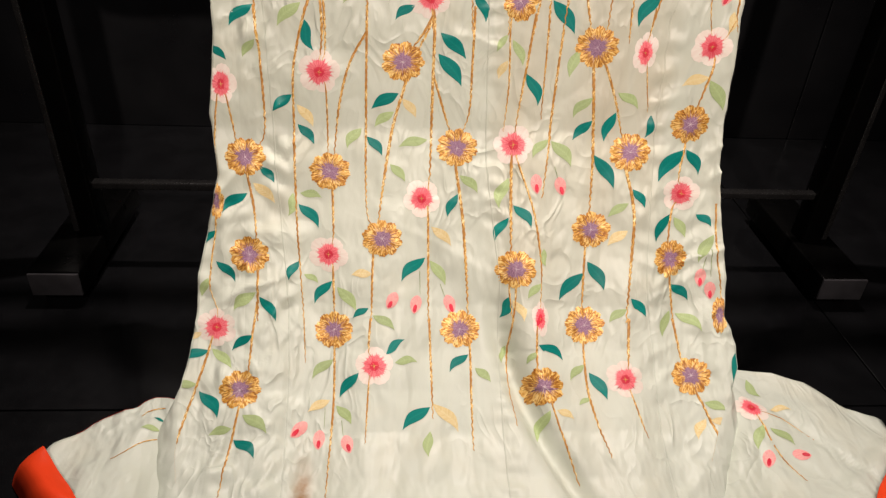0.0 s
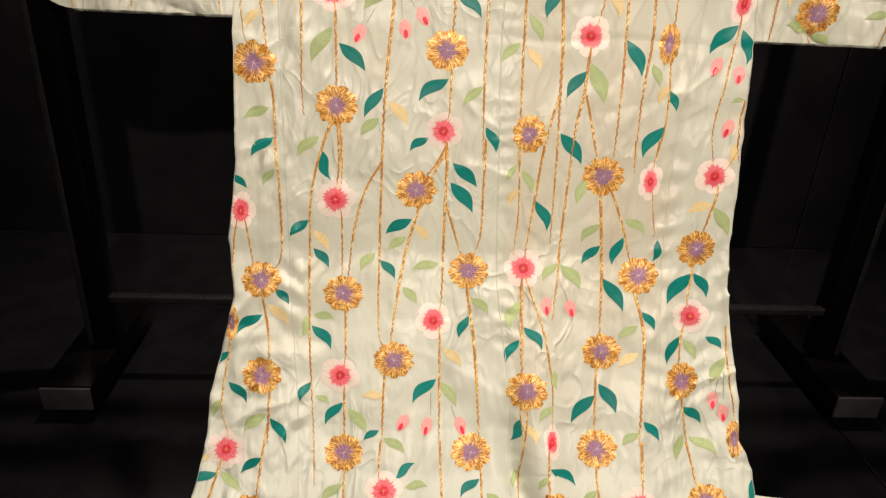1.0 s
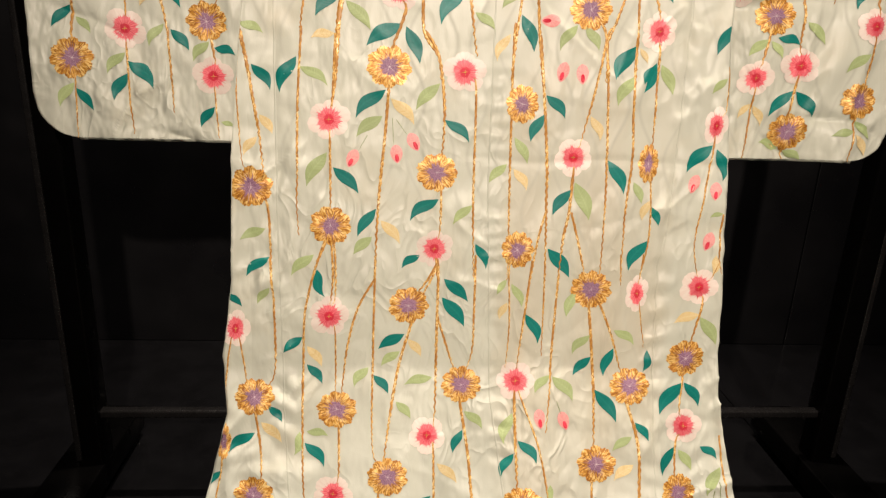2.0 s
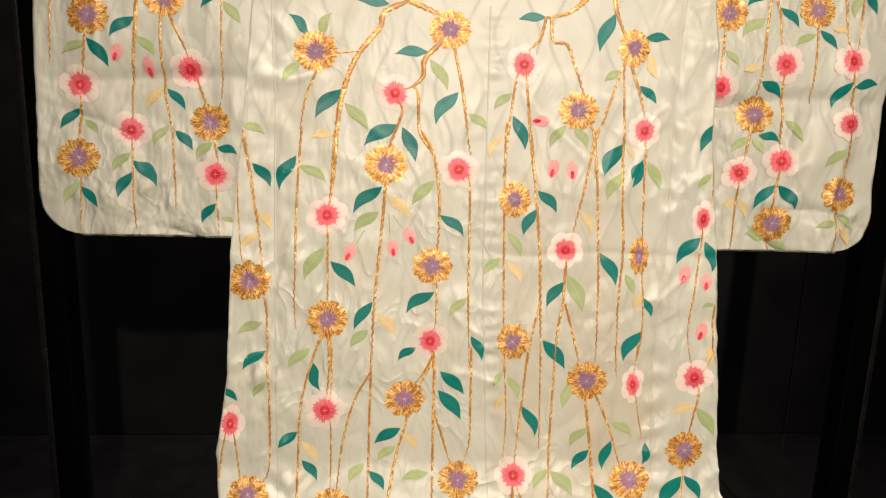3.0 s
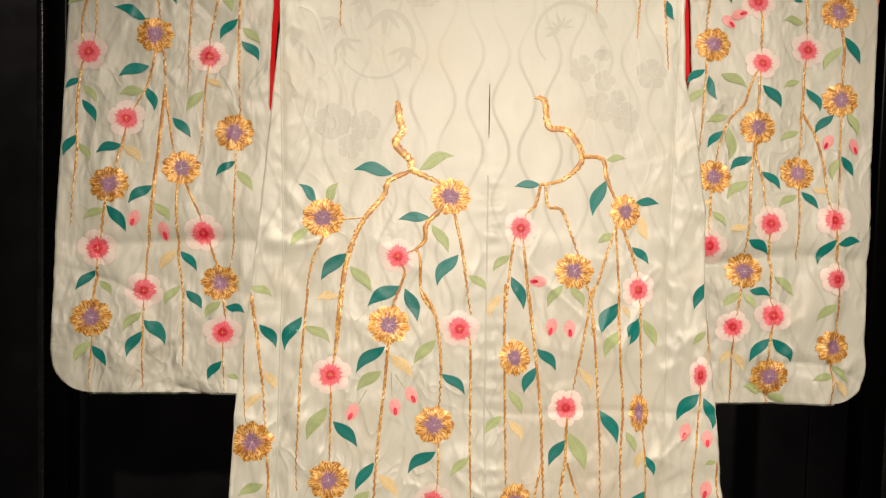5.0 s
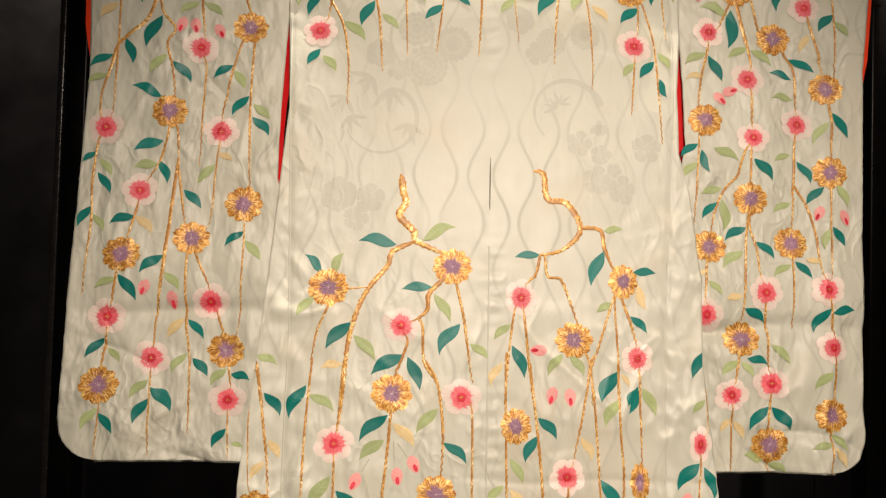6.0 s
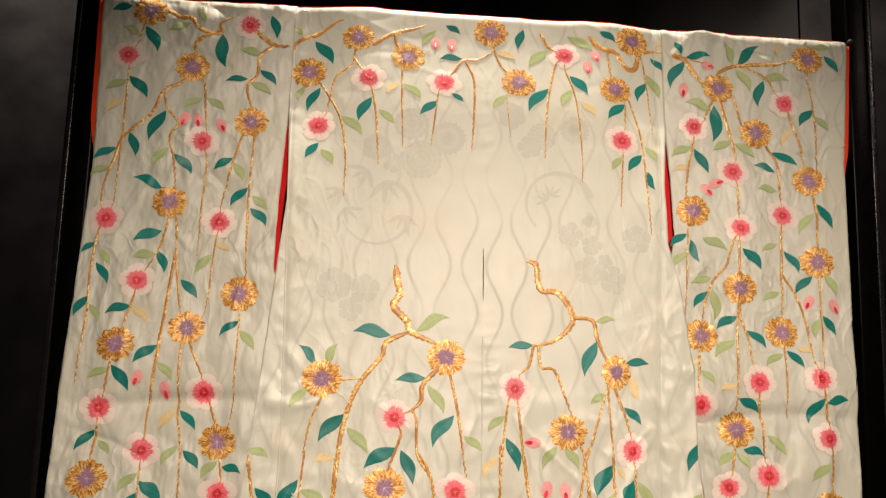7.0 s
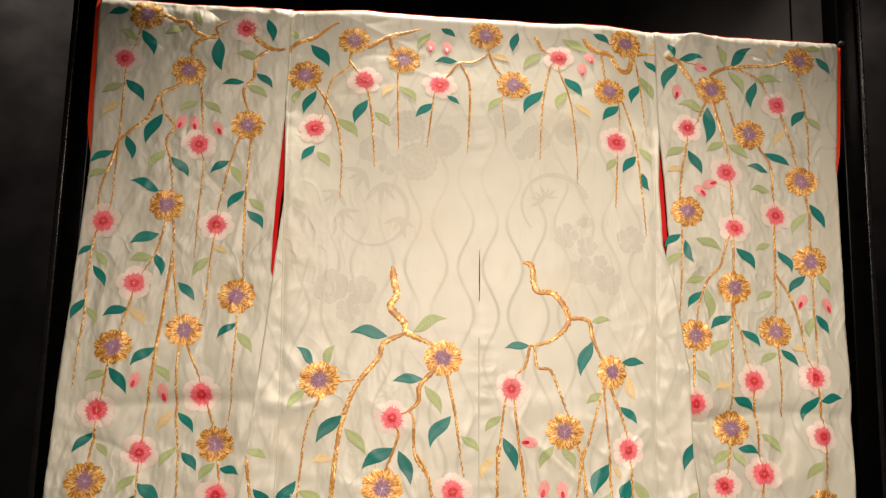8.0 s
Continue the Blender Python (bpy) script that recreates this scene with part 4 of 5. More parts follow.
leaf(panel, "teal", .393, .874, .427, .854)
leaf(panel, "teal", .528, .877, .501, .840)
leaf(panel, "teal", .531, .870, .568, .875)
leaf(panel, "teal", .397, .799, .430, .790)
leaf(panel, "green", .427, 1.436, .414, 1.475)
leaf(panel, "green", .432, 1.427, .453, 1.384)
leaf(panel, "green", .474, 1.410, .523, 1.408)
leaf(panel, "green", .384, 1.348, .338, 1.361)
leaf(panel, "green", .415, 1.294, .382, 1.276)
leaf(panel, "green", .421, 1.292, .455, 1.268)
leaf(panel, "green", .346, 1.282, .312, 1.263)
leaf(panel, "green", .563, 1.346, .585, 1.321)
leaf(panel, "green", .487, 1.211, .453, 1.213)
leaf(panel, "green", .543, 1.175, .519, 1.139)
leaf(panel, "green", .355, 1.127, .395, 1.108)
leaf(panel, "green", .481, 1.122, .454, 1.110)
leaf(panel, "green", .570, 1.474, .605, 1.473)
leaf(panel, "green", .330, 1.104, .304, 1.075)
leaf(panel, "green", .367, 1.063, .331, 1.052)
leaf(panel, "green", .367, 1.045, .366, .994)
leaf(panel, "green", .478, 1.043, .447, 1.026)
leaf(panel, "green", .553, 1.074, .569, 1.038)
leaf(panel, "green", .396, .963, .362, .935)
leaf(panel, "green", .471, .944, .441, .924)
leaf(panel, "green", .540, 1.004, .529, .970)
leaf(panel, "green", .335, .915, .355, .893)
leaf(panel, "green", .436, .821, .464, .792)
leaf(panel, "green", .383, .796, .357, .773)
leaf(panel, "green", .387, .794, .404, .771)
leaf(panel, "green", .528, .780, .496, .754)
leaf(panel, "cream", .512, 1.480, .509, 1.453)
leaf(panel, "cream", .519, 1.322, .502, 1.289)
leaf(panel, "cream", .343, 1.246, .313, 1.239)
leaf(panel, "cream", .496, .953, .520, .946)
leaf(panel, "cream", .334, .932, .319, .919)
leaf(panel, "cream", .390, .893, .362, .886)
stem(panel, 7.4, [(.319, 1.443), (.341, 1.438), (.359, 1.409), (.372, 1.395), (.385, 1.391)])
stem(panel, 5.5, [(.396, 1.414), (.425, 1.431), (.462, 1.436), (.502, 1.437), (.531, 1.446), (.547, 1.448)])
stem(panel, 4.4, [(.425, 1.431), (.445, 1.432), (.483, 1.410), (.497, 1.384), (.504, 1.375)])
stem(panel, 2.1, [(.341, 1.438), (.344, 1.441), (.375, 1.431)])
stem(panel, 4.1, [(.392, 1.377), (.381, 1.355), (.368, 1.326), (.362, 1.323)])
stem(panel, 5.2, [(.398, 1.376), (.400, 1.359), (.413, 1.306), (.420, 1.267), (.416, 1.253)])
stem(panel, 4.2, [(.424, 1.375), (.434, 1.329), (.448, 1.318)])
stem(panel, 3.3, [(.558, 1.438), (.556, 1.419), (.562, 1.358), (.559, 1.261), (.547, 1.240)])
stem(panel, 4.3, [(.515, 1.354), (.519, 1.339), (.533, 1.287), (.538, 1.254), (.540, 1.242)])
stem(panel, 4.2, [(.466, 1.302), (.477, 1.288), (.491, 1.253), (.492, 1.194), (.493, 1.182)])
stem(panel, 4.0, [(.416, 1.229), (.420, 1.214), (.419, 1.175), (.420, 1.158)])
stem(panel, 4.0, [(.350, 1.305), (.349, 1.289), (.338, 1.240), (.333, 1.199), (.339, 1.183)])
stem(panel, 4.2, [(.543, 1.218), (.546, 1.202), (.548, 1.161), (.546, 1.116), (.545, 1.105)])
stem(panel, 4.1, [(.491, 1.158), (.490, 1.149), (.487, 1.103), (.478, 1.000), (.476, .990)])
stem(panel, 3.9, [(.414, 1.136), (.408, 1.127), (.398, 1.102), (.391, 1.082), (.371, 1.061), (.356, 1.029), (.349, 1.001), (.345, .981)])
stem(panel, 4.0, [(.418, 1.134), (.416, 1.127), (.413, 1.072), (.412, 1.059)])
stem(panel, 2.9, [(.338, 1.161), (.333, 1.148), (.330, 1.101), (.318, .993)])
stem(panel, 4.1, [(.485, 1.072), (.504, 1.039), (.517, .988), (.519, .931), (.522, .918)])
stem(panel, 3.1, [(.543, 1.081), (.544, 1.068), (.539, .983), (.535, .936), (.528, .917)])
stem(panel, 3.9, [(.410, 1.035), (.407, 1.021), (.397, .935), (.389, .853), (.389, .840)])
stem(panel, 3.9, [(.411, 1.035), (.409, 1.005), (.417, .970), (.420, .924), (.424, .911)])
stem(panel, 3.0, [(.474, .966), (.474, .952), (.470, .878), (.470, .846)])
stem(panel, 3.8, [(.340, .957), (.337, .944), (.329, .891), (.330, .875)])
stem(panel, 3.9, [(.427, .887), (.427, .875), (.431, .830), (.430, .788), (.431, .774)])
stem(panel, 4.1, [(.526, .894), (.529, .879), (.532, .841), (.530, .829)])
stem(panel, 4.1, [(.530, .805), (.533, .793), (.529, .734), (.527, .727)])
stem(panel, 3.8, [(.387, .816), (.385, .806), (.378, .768), (.374, .756)])
panel = "right_sleeve"
gold_flower(panel, .523, .716)
gold_flower(panel, .430, .671)
leaf(panel, "teal", .427, .728, .399, .692)
leaf(panel, "teal", .432, .727, .463, .693)
leaf(panel, "green", .524, .688, .549, .663)
leaf(panel, "green", .522, .674, .490, .666)
leaf(panel, "green", .422, .646, .389, .655)
leaf(panel, "green", .431, .644, .457, .631)
leaf(panel, "cream", .371, .709, .354, .688)
leaf(panel, "cream", .375, .706, .389, .678)
leaf(panel, "cream", .524, .669, .545, .639)
stem(panel, 2.9, [(.523, .704), (.523, .692), (.518, .631)])
stem(panel, 3.7, [(.430, .750), (.430, .740), (.427, .696), (.429, .683)])
stem(panel, 2.8, [(.430, .659), (.429, .647), (.431, .631)])
stem(panel, 2.8, [(.372, .732), (.373, .718), (.367, .632)])
panel = "body"
gold_flower(panel, -.210, 1.438)
gold_flower(panel, -.287, 1.375)
gold_flower(panel, -.128, 1.407)
gold_flower(panel, .008, 1.463)
gold_flower(panel, .053, 1.368)
gold_flower(panel, .213, 1.364)
gold_flower(panel, .248, 1.461)
gold_flower(panel, -.234, .884)
gold_flower(panel, -.059, .918)
gold_flower(panel, -.141, .739)
gold_flower(panel, .115, .817)
gold_flower(panel, .189, .903, 0.8)
pink_flower(panel, -.190, 1.363)
pink_flower(panel, -.265, 1.278)
pink_flower(panel, -.069, 1.361)
pink_flower(panel, .131, 1.426)
pink_flower(panel, .218, 1.272)
pink_flower(panel, -.130, .833)
pink_flower(panel, -.044, .735)
pink_flower(panel, .040, .876, 0.9)
pink_flower(panel, .206, .793, 0.9)
bud(panel, -.084, 1.436, -89)
bud(panel, -.057, 1.434, -90)
bud(panel, .169, 1.404, -88)
bud(panel, .183, 1.426, -68)
bud(panel, .064, .802, -179)
bud(panel, .083, .739, -104)
bud(panel, .109, .737, -86)
leaf(panel, "teal", -.281, 1.432, -.249, 1.389)
leaf(panel, "teal", -.267, 1.347, -.285, 1.305)
leaf(panel, "teal", -.067, 1.472, -.043, 1.457)
leaf(panel, "teal", -.040, 1.409, -.077, 1.406)
leaf(panel, "teal", .063, 1.472, .054, 1.434)
leaf(panel, "teal", .138, 1.386, .166, 1.352)
leaf(panel, "teal", .101, 1.359, .068, 1.315)
leaf(panel, "teal", -.184, 1.327, -.203, 1.285)
leaf(panel, "teal", -.078, 1.326, -.107, 1.300)
leaf(panel, "teal", -.057, 1.342, -.037, 1.326)
leaf(panel, "teal", -.263, 1.247, -.282, 1.220)
leaf(panel, "teal", .228, 1.339, .197, 1.309)
leaf(panel, "teal", .280, 1.434, .305, 1.408)
leaf(panel, "teal", .268, 1.385, .252, 1.348)
leaf(panel, "teal", .250, 1.250, .225, 1.219)
leaf(panel, "teal", .257, 1.220, .267, 1.190)
leaf(panel, "teal", .192, 1.474, .219, 1.456)
leaf(panel, "teal", -.140, .948, -.194, .952)
leaf(panel, "teal", -.244, .904, -.269, .930)
leaf(panel, "teal", -.088, .888, -.131, .884)
leaf(panel, "teal", -.200, .836, -.234, .798)
leaf(panel, "teal", -.047, .837, -.076, .793)
leaf(panel, "teal", -.126, .792, -.170, .764)
leaf(panel, "teal", -.120, .789, -.102, .744)
leaf(panel, "teal", .068, .939, .031, .935)
leaf(panel, "teal", .162, .947, .142, .896)
leaf(panel, "teal", .027, .808, .044, .763)
leaf(panel, "teal", .204, .917, .238, .916)
leaf(panel, "teal", .198, .853, .221, .829)
leaf(panel, "teal", .177, .774, .152, .731)
leaf(panel, "teal", .204, .751, .191, .726)
leaf(panel, "teal", .306, .806, .286, .767)
leaf(panel, "green", -.084, 1.463, -.104, 1.428)
leaf(panel, "green", .102, 1.435, .070, 1.401)
leaf(panel, "green", -.230, 1.294, -.196, 1.260)
leaf(panel, "green", -.134, 1.355, -.106, 1.327)
leaf(panel, "green", -.172, 1.306, -.146, 1.281)
leaf(panel, "green", -.259, 1.236, -.238, 1.209)
leaf(panel, "green", .033, 1.344, .009, 1.316)
leaf(panel, "green", .141, 1.361, .124, 1.325)
leaf(panel, "green", -.293, 1.351, -.301, 1.322)
leaf(panel, "green", .270, 1.402, .291, 1.359)
leaf(panel, "green", .257, 1.266, .275, 1.238)
leaf(panel, "green", .216, 1.243, .199, 1.219)
leaf(panel, "green", .138, 1.463, .180, 1.436)
leaf(panel, "green", -.321, 1.461, -.302, 1.442)
leaf(panel, "green", -.103, .955, -.054, .976)
leaf(panel, "green", -.229, .903, -.214, .934)
leaf(panel, "green", -.085, .878, -.061, .839)
leaf(panel, "green", -.196, .818, -.165, .783)
leaf(panel, "green", -.033, .809, -.007, .788)
leaf(panel, "green", .099, .798, .078, .766)
leaf(panel, "green", .110, .796, .128, .767)
leaf(panel, "green", .025, .838, .001, .815)
leaf(panel, "green", -.253, .871, -.276, .842)
leaf(panel, "green", -.329, .787, -.299, .775)
leaf(panel, "green", .162, .977, .191, .980)
leaf(panel, "green", .173, .872, .149, .857)
leaf(panel, "green", .214, .746, .228, .727)
leaf(panel, "cream", .017, 1.427, .049, 1.411)
leaf(panel, "cream", -.142, 1.358, -.160, 1.334)
leaf(panel, "cream", .153, 1.338, .177, 1.310)
leaf(panel, "cream", .310, 1.469, .290, 1.457)
leaf(panel, "cream", -.210, .778, -.240, .771)
leaf(panel, "cream", .013, .784, -.003, .750)
leaf(panel, "cream", .210, .898, .222, .863)
leaf(panel, "cream", .183, .772, .193, .753)
stem(panel, 6.9, [(-.319, 1.410), (-.308, 1.433), (-.274, 1.447), (-.248, 1.468), (-.237, 1.473)])
stem(panel, 6.8, [(-.187, 1.424), (-.170, 1.439), (-.149, 1.452), (-.124, 1.460), (-.101, 1.470)])
stem(panel, 4.9, [(-.152, 1.452), (-.147, 1.429), (-.136, 1.416)])
stem(panel, 3.8, [(-.212, 1.426), (-.215, 1.408), (-.218, 1.387), (-.242, 1.367), (-.250, 1.332), (-.254, 1.302), (-.260, 1.289)])
stem(panel, 3.8, [(-.217, 1.402), (-.205, 1.383), (-.197, 1.373)])
stem(panel, 3.6, [(-.279, 1.366), (-.267, 1.354), (-.242, 1.313), (-.228, 1.278), (-.220, 1.225), (-.219, 1.158)])
stem(panel, 3.6, [(-.187, 1.351), (-.183, 1.338), (-.175, 1.292), (-.169, 1.212)])
stem(panel, 2.8, [(-.132, 1.396), (-.137, 1.381), (-.132, 1.239)])
stem(panel, 2.7, [(-.074, 1.350), (-.078, 1.339), (-.088, 1.246)])
stem(panel, 3.9, [(-.062, 1.371), (-.053, 1.383), (-.037, 1.406), (-.014, 1.409), (.010, 1.426), (.010, 1.438), (.009, 1.451)])
stem(panel, 3.7, [(-.034, 1.406), (-.034, 1.404), (-.021, 1.372), (-.020, 1.316), (-.024, 1.242)])
stem(panel, 3.9, [(.010, 1.451), (.017, 1.418), (.027, 1.396), (.045, 1.377)])
stem(panel, 1.9, [(.046, 1.358), (.033, 1.341), (.038, 1.269)])
stem(panel, 5.0, [(.092, 1.467), (.105, 1.441), (.121, 1.432)])
stem(panel, 3.3, [(.124, 1.416), (.114, 1.403), (.099, 1.333), (.092, 1.235)])
stem(panel, 2.8, [(.131, 1.414), (.131, 1.398), (.146, 1.341), (.152, 1.241), (.150, 1.195)])
stem(panel, 8.1, [(.174, 1.465), (.191, 1.442), (.218, 1.435), (.234, 1.409), (.251, 1.410), (.261, 1.438), (.289, 1.448), (.311, 1.446)])
stem(panel, 4.0, [(.206, 1.438), (.204, 1.431), (.207, 1.390), (.210, 1.376)])
stem(panel, 3.3, [(.234, 1.353), (.251, 1.283), (.254, 1.190), (.256, 1.114)])
stem(panel, 3.0, [(.253, 1.450), (.265, 1.423), (.271, 1.357), (.273, 1.289)])
stem(panel, 2.9, [(.219, 1.354), (.228, 1.339), (.225, 1.296), (.221, 1.284)])
stem(panel, 2.8, [(.218, 1.260), (.218, 1.245), (.210, 1.159)])
stem(panel, 9.2, [(-.136, 1.053), (-.132, 1.025), (-.128, 1.010), (-.137, .991), (-.116, .968), (-.112, .954), (-.075, .937), (-.067, .927)])
stem(panel, 6.2, [(-.112, .954), (-.114, .953), (-.145, .938), (-.152, .917), (-.177, .885), (-.193, .851), (-.204, .803), (-.209, .725), (-.215, .683)])
stem(panel, 2.5, [(-.222, .883), (-.211, .882), (-.177, .886)])
stem(panel, 3.3, [(-.234, .872), (-.233, .858), (-.247, .823), (-.253, .783)])
stem(panel, 5.8, [(-.066, .908), (-.073, .899), (-.092, .878), (-.094, .856), (-.107, .843), (-.119, .838)])
stem(panel, 4.1, [(-.056, .906), (-.054, .897), (-.042, .844), (-.033, .780), (-.029, .755)])
stem(panel, 4.1, [(-.126, .822), (-.121, .808), (-.136, .766), (-.139, .751)])
stem(panel, 4.1, [(-.107, .843), (-.100, .830), (-.097, .783), (-.079, .754), (-.074, .726)])
stem(panel, 7.7, [(.059, 1.065), (.074, 1.060), (.080, 1.023), (.108, 1.017), (.128, .979), (.102, .948), (.066, .938)])
stem(panel, 5.2, [(.128, .981), (.157, .978), (.163, .951), (.176, .918), (.181, .912)])
stem(panel, 4.2, [(.068, .938), (.061, .910), (.049, .898), (.045, .887)])
stem(panel, 4.2, [(.074, .940), (.075, .938), (.079, .908), (.098, .903), (.113, .864), (.121, .837), (.118, .828)])
stem(panel, 3.3, [(.035, .865), (.030, .856), (.022, .793), (.017, .726), (.026, .708)])
stem(panel, 3.7, [(.042, .864), (.044, .852), (.051, .780), (.057, .726)])
stem(panel, 3.4, [(.123, .808), (.132, .798), (.139, .777), (.140, .727)])
stem(panel, 3.4, [(.183, .893), (.175, .880), (.146, .795), (.139, .776), (.128, .727)])
stem(panel, 3.0, [(.184, .892), (.176, .872), (.179, .776), (.179, .726)])
stem(panel, 4.3, [(.188, .891), (.187, .877), (.197, .846), (.205, .815), (.205, .805)])
stem(panel, 3.4, [(.207, .781), (.208, .770), (.209, .727)])
stem(panel, 2.1, [(-.331, .793), (-.335, .723)])
stem(panel, 4.2, [(-.330, .789), (-.316, .723)])
panel = "body"
gold_flower(panel, -.317, .583)
gold_flower(panel, -.215, .534)
gold_flower(panel, -.077, .606)
gold_flower(panel, .032, .697, 0.8)
gold_flower(panel, .204, .624, 0.5)
gold_flower(panel, .034, .505, 0.8)
pink_flower(panel, -.217, .671)
pink_flower(panel, -.078, .505)
pink_flower(panel, .103, .630)
pink_flower(panel, .293, .676, 0.6)
bud(panel, -.187, .622, -115)
bud(panel, -.130, .629, -83)
bud(panel, -.108, .645, -62)
bud(panel, .269, .598, -113)
bud(panel, .300, .589, -91)
bud(panel, .297, .520, -108)
leaf(panel, "teal", -.314, .737, -.291, .706)
leaf(panel, "teal", -.258, .748, -.279, .703)
leaf(panel, "teal", -.212, .610, -.179, .577)
leaf(panel, "teal", -.145, .710, -.183, .674)
leaf(panel, "teal", -.068, .674, -.036, .646)
leaf(panel, "teal", -.156, .557, -.180, .520)
leaf(panel, "teal", -.074, .571, -.111, .542)
leaf(panel, "teal", -.097, .496, -.121, .478)
leaf(panel, "teal", -.295, .491, -.325, .465)
leaf(panel, "teal", -.023, .512, -.008, .478)
leaf(panel, "teal", .063, .709, .089, .680)
leaf(panel, "teal", .061, .684, .045, .649)
leaf(panel, "teal", .178, .774, .154, .734)
leaf(panel, "teal", .205, .754, .191, .716)
leaf(panel, "teal", .150, .627, .173, .583)
leaf(panel, "teal", .102, .587, .079, .553)
leaf(panel, "teal", .211, .567, .223, .541)
leaf(panel, "teal", .210, .520, .187, .479)
leaf(panel, "teal", .075, .507, .106, .468)
leaf(panel, "teal", .291, .650, .257, .614)
leaf(panel, "teal", .297, .645, .308, .603)
leaf(panel, "green", -.254, .736, -.219, .713)
leaf(panel, "green", -.149, .677, -.182, .650)
leaf(panel, "green", -.076, .720, -.106, .686)
leaf(panel, "green", -.220, .629, -.246, .585)
leaf(panel, "green", -.161, .520, -.185, .496)
leaf(panel, "green", -.237, .495, -.267, .466)
leaf(panel, "green", -.300, .528, -.333, .513)
leaf(panel, "green", -.029, .564, -.054, .538)
leaf(panel, "green", .178, .736, .158, .698)
leaf(panel, "green", .212, .752, .230, .714)
leaf(panel, "green", .024, .654, .042, .620)
leaf(panel, "green", .015, .619, -.008, .594)
leaf(panel, "green", .107, .597, .128, .547)
leaf(panel, "green", .186, .599, .198, .571)
leaf(panel, "green", .302, .737, .283, .717)
leaf(panel, "green", .313, .559, .296, .553)
leaf(panel, "cream", -.305, .675, -.289, .651)
leaf(panel, "cream", -.309, .647, -.326, .623)
leaf(panel, "cream", -.138, .699, -.108, .667)
leaf(panel, "cream", -.150, .542, -.124, .511)
leaf(panel, "cream", .123, .684, .137, .652)
leaf(panel, "cream", .024, .613, .042, .585)
leaf(panel, "cream", .209, .575, .201, .548)
leaf(panel, "cream", .310, .501, .306, .473)
stem(panel, 2.0, [(-.332, .776), (-.333, .702), (-.329, .626), (-.320, .595)])
stem(panel, 3.9, [(-.326, .776), (-.308, .665), (-.301, .605)])
stem(panel, 3.2, [(-.309, .574), (-.297, .559), (-.292, .464)])
stem(panel, 3.1, [(-.253, .783), (-.252, .777), (-.257, .688), (-.258, .600), (-.259, .563), (-.257, .520)])
stem(panel, 3.1, [(-.209, .778), (-.213, .694), (-.215, .683)])
stem(panel, 3.1, [(-.216, .659), (-.216, .648), (-.215, .559), (-.215, .546)])
stem(panel, 3.2, [(-.218, .522), (-.221, .512), (-.233, .484), (-.238, .464)])
stem(panel, 3.2, [(-.214, .522), (-.214, .512), (-.212, .464), (-.216, .424)])
stem(panel, 3.9, [(-.141, .727), (-.141, .714), (-.145, .656), (-.153, .563), (-.157, .464)])
stem(panel, 3.9, [(-.097, .783), (-.093, .781), (-.077, .751), (-.069, .687), (-.071, .627), (-.074, .618)])
stem(panel, 3.1, [(-.074, .594), (-.071, .583), (-.071, .531), (-.075, .517)])
stem(panel, 3.1, [(-.037, .725), (-.029, .713), (-.028, .564), (-.024, .464)])
stem(panel, 3.2, [(-.076, .493), (-.075, .484), (-.085, .464), (-.104, .437)])
stem(panel, 3.2, [(-.076, .493), (-.075, .484), (-.073, .464)])
stem(panel, 4.0, [(.052, .784), (.061, .700), (.068, .624), (.070, .561), (.073, .463)])
stem(panel, 3.2, [(.022, .793), (.018, .783), (.019, .632), (.022, .463)])
stem(panel, 3.2, [(.146, .795), (.139, .785), (.126, .712), (.112, .652), (.108, .641)])
stem(panel, 3.2, [(.122, .807), (.137, .785), (.145, .694), (.149, .572), (.147, .463), (.145, .461)])
stem(panel, 4.0, [(.104, .618), (.104, .608), (.101, .557), (.095, .520), (.091, .463)])
stem(panel, 3.2, [(.104, .557), (.114, .524), (.126, .476), (.132, .463)])
stem(panel, 3.2, [(.070, .561), (.070, .557), (.061, .520), (.053, .463)])
stem(panel, 3.3, [(.178, .786), (.178, .709), (.182, .633), (.177, .557), (.177, .463)])
stem(panel, 2.9, [(.207, .781), (.208, .767), (.208, .649), (.206, .636)])
stem(panel, 2.5, [(.207, .612), (.209, .603), (.212, .528), (.204, .472), (.202, .459)])
stem(panel, 2.5, [(.293, .664), (.293, .650), (.283, .569), (.277, .510), (.286, .469)])
stem(panel, 1.7, [(.304, .752), (.305, .700), (.298, .687)])
stem(panel, 2.6, [(.314, .558), (.313, .508), (.319, .476)])
stem(panel, 0.9, [(-.136, .675), (-.134, .641)], "green")
stem(panel, 0.9, [(-.131, .673), (-.117, .654)], "green")
stem(panel, 0.9, [(-.168, .652), (-.180, .631)], "green")
panel = "body"
gold_flower(panel, -.316, .299)
gold_flower(panel, -.206, .282)
gold_flower(panel, -.314, .168)
gold_flower(panel, -.356, .240, 0.35)
gold_flower(panel, -.111, .427)
gold_flower(panel, -.136, .192)
gold_flower(panel, -.037, .316)
gold_flower(panel, .048, .152)
gold_flower(panel, .137, .452)
gold_flower(panel, .198, .315)
gold_flower(panel, .277, .355)
gold_flower(panel, .152, .207)
gold_flower(panel, .269, .167, 0.85)
gold_flower(panel, .344, .087, 0.4)
pink_flower(panel, -.341, .393, 0.7)
pink_flower(panel, -.217, .412)
pink_flower(panel, -.209, .169)
pink_flower(panel, .038, .322)
pink_flower(panel, -.083, .247)
pink_flower(panel, .201, .447, 0.6)
pink_flower(panel, .288, .457)
pink_flower(panel, .277, .259)
bud(panel, -.122, .106, -116)
bud(panel, -.089, .100, -101)
bud(panel, -.041, .100, -67)
bud(panel, .072, .270, -83)
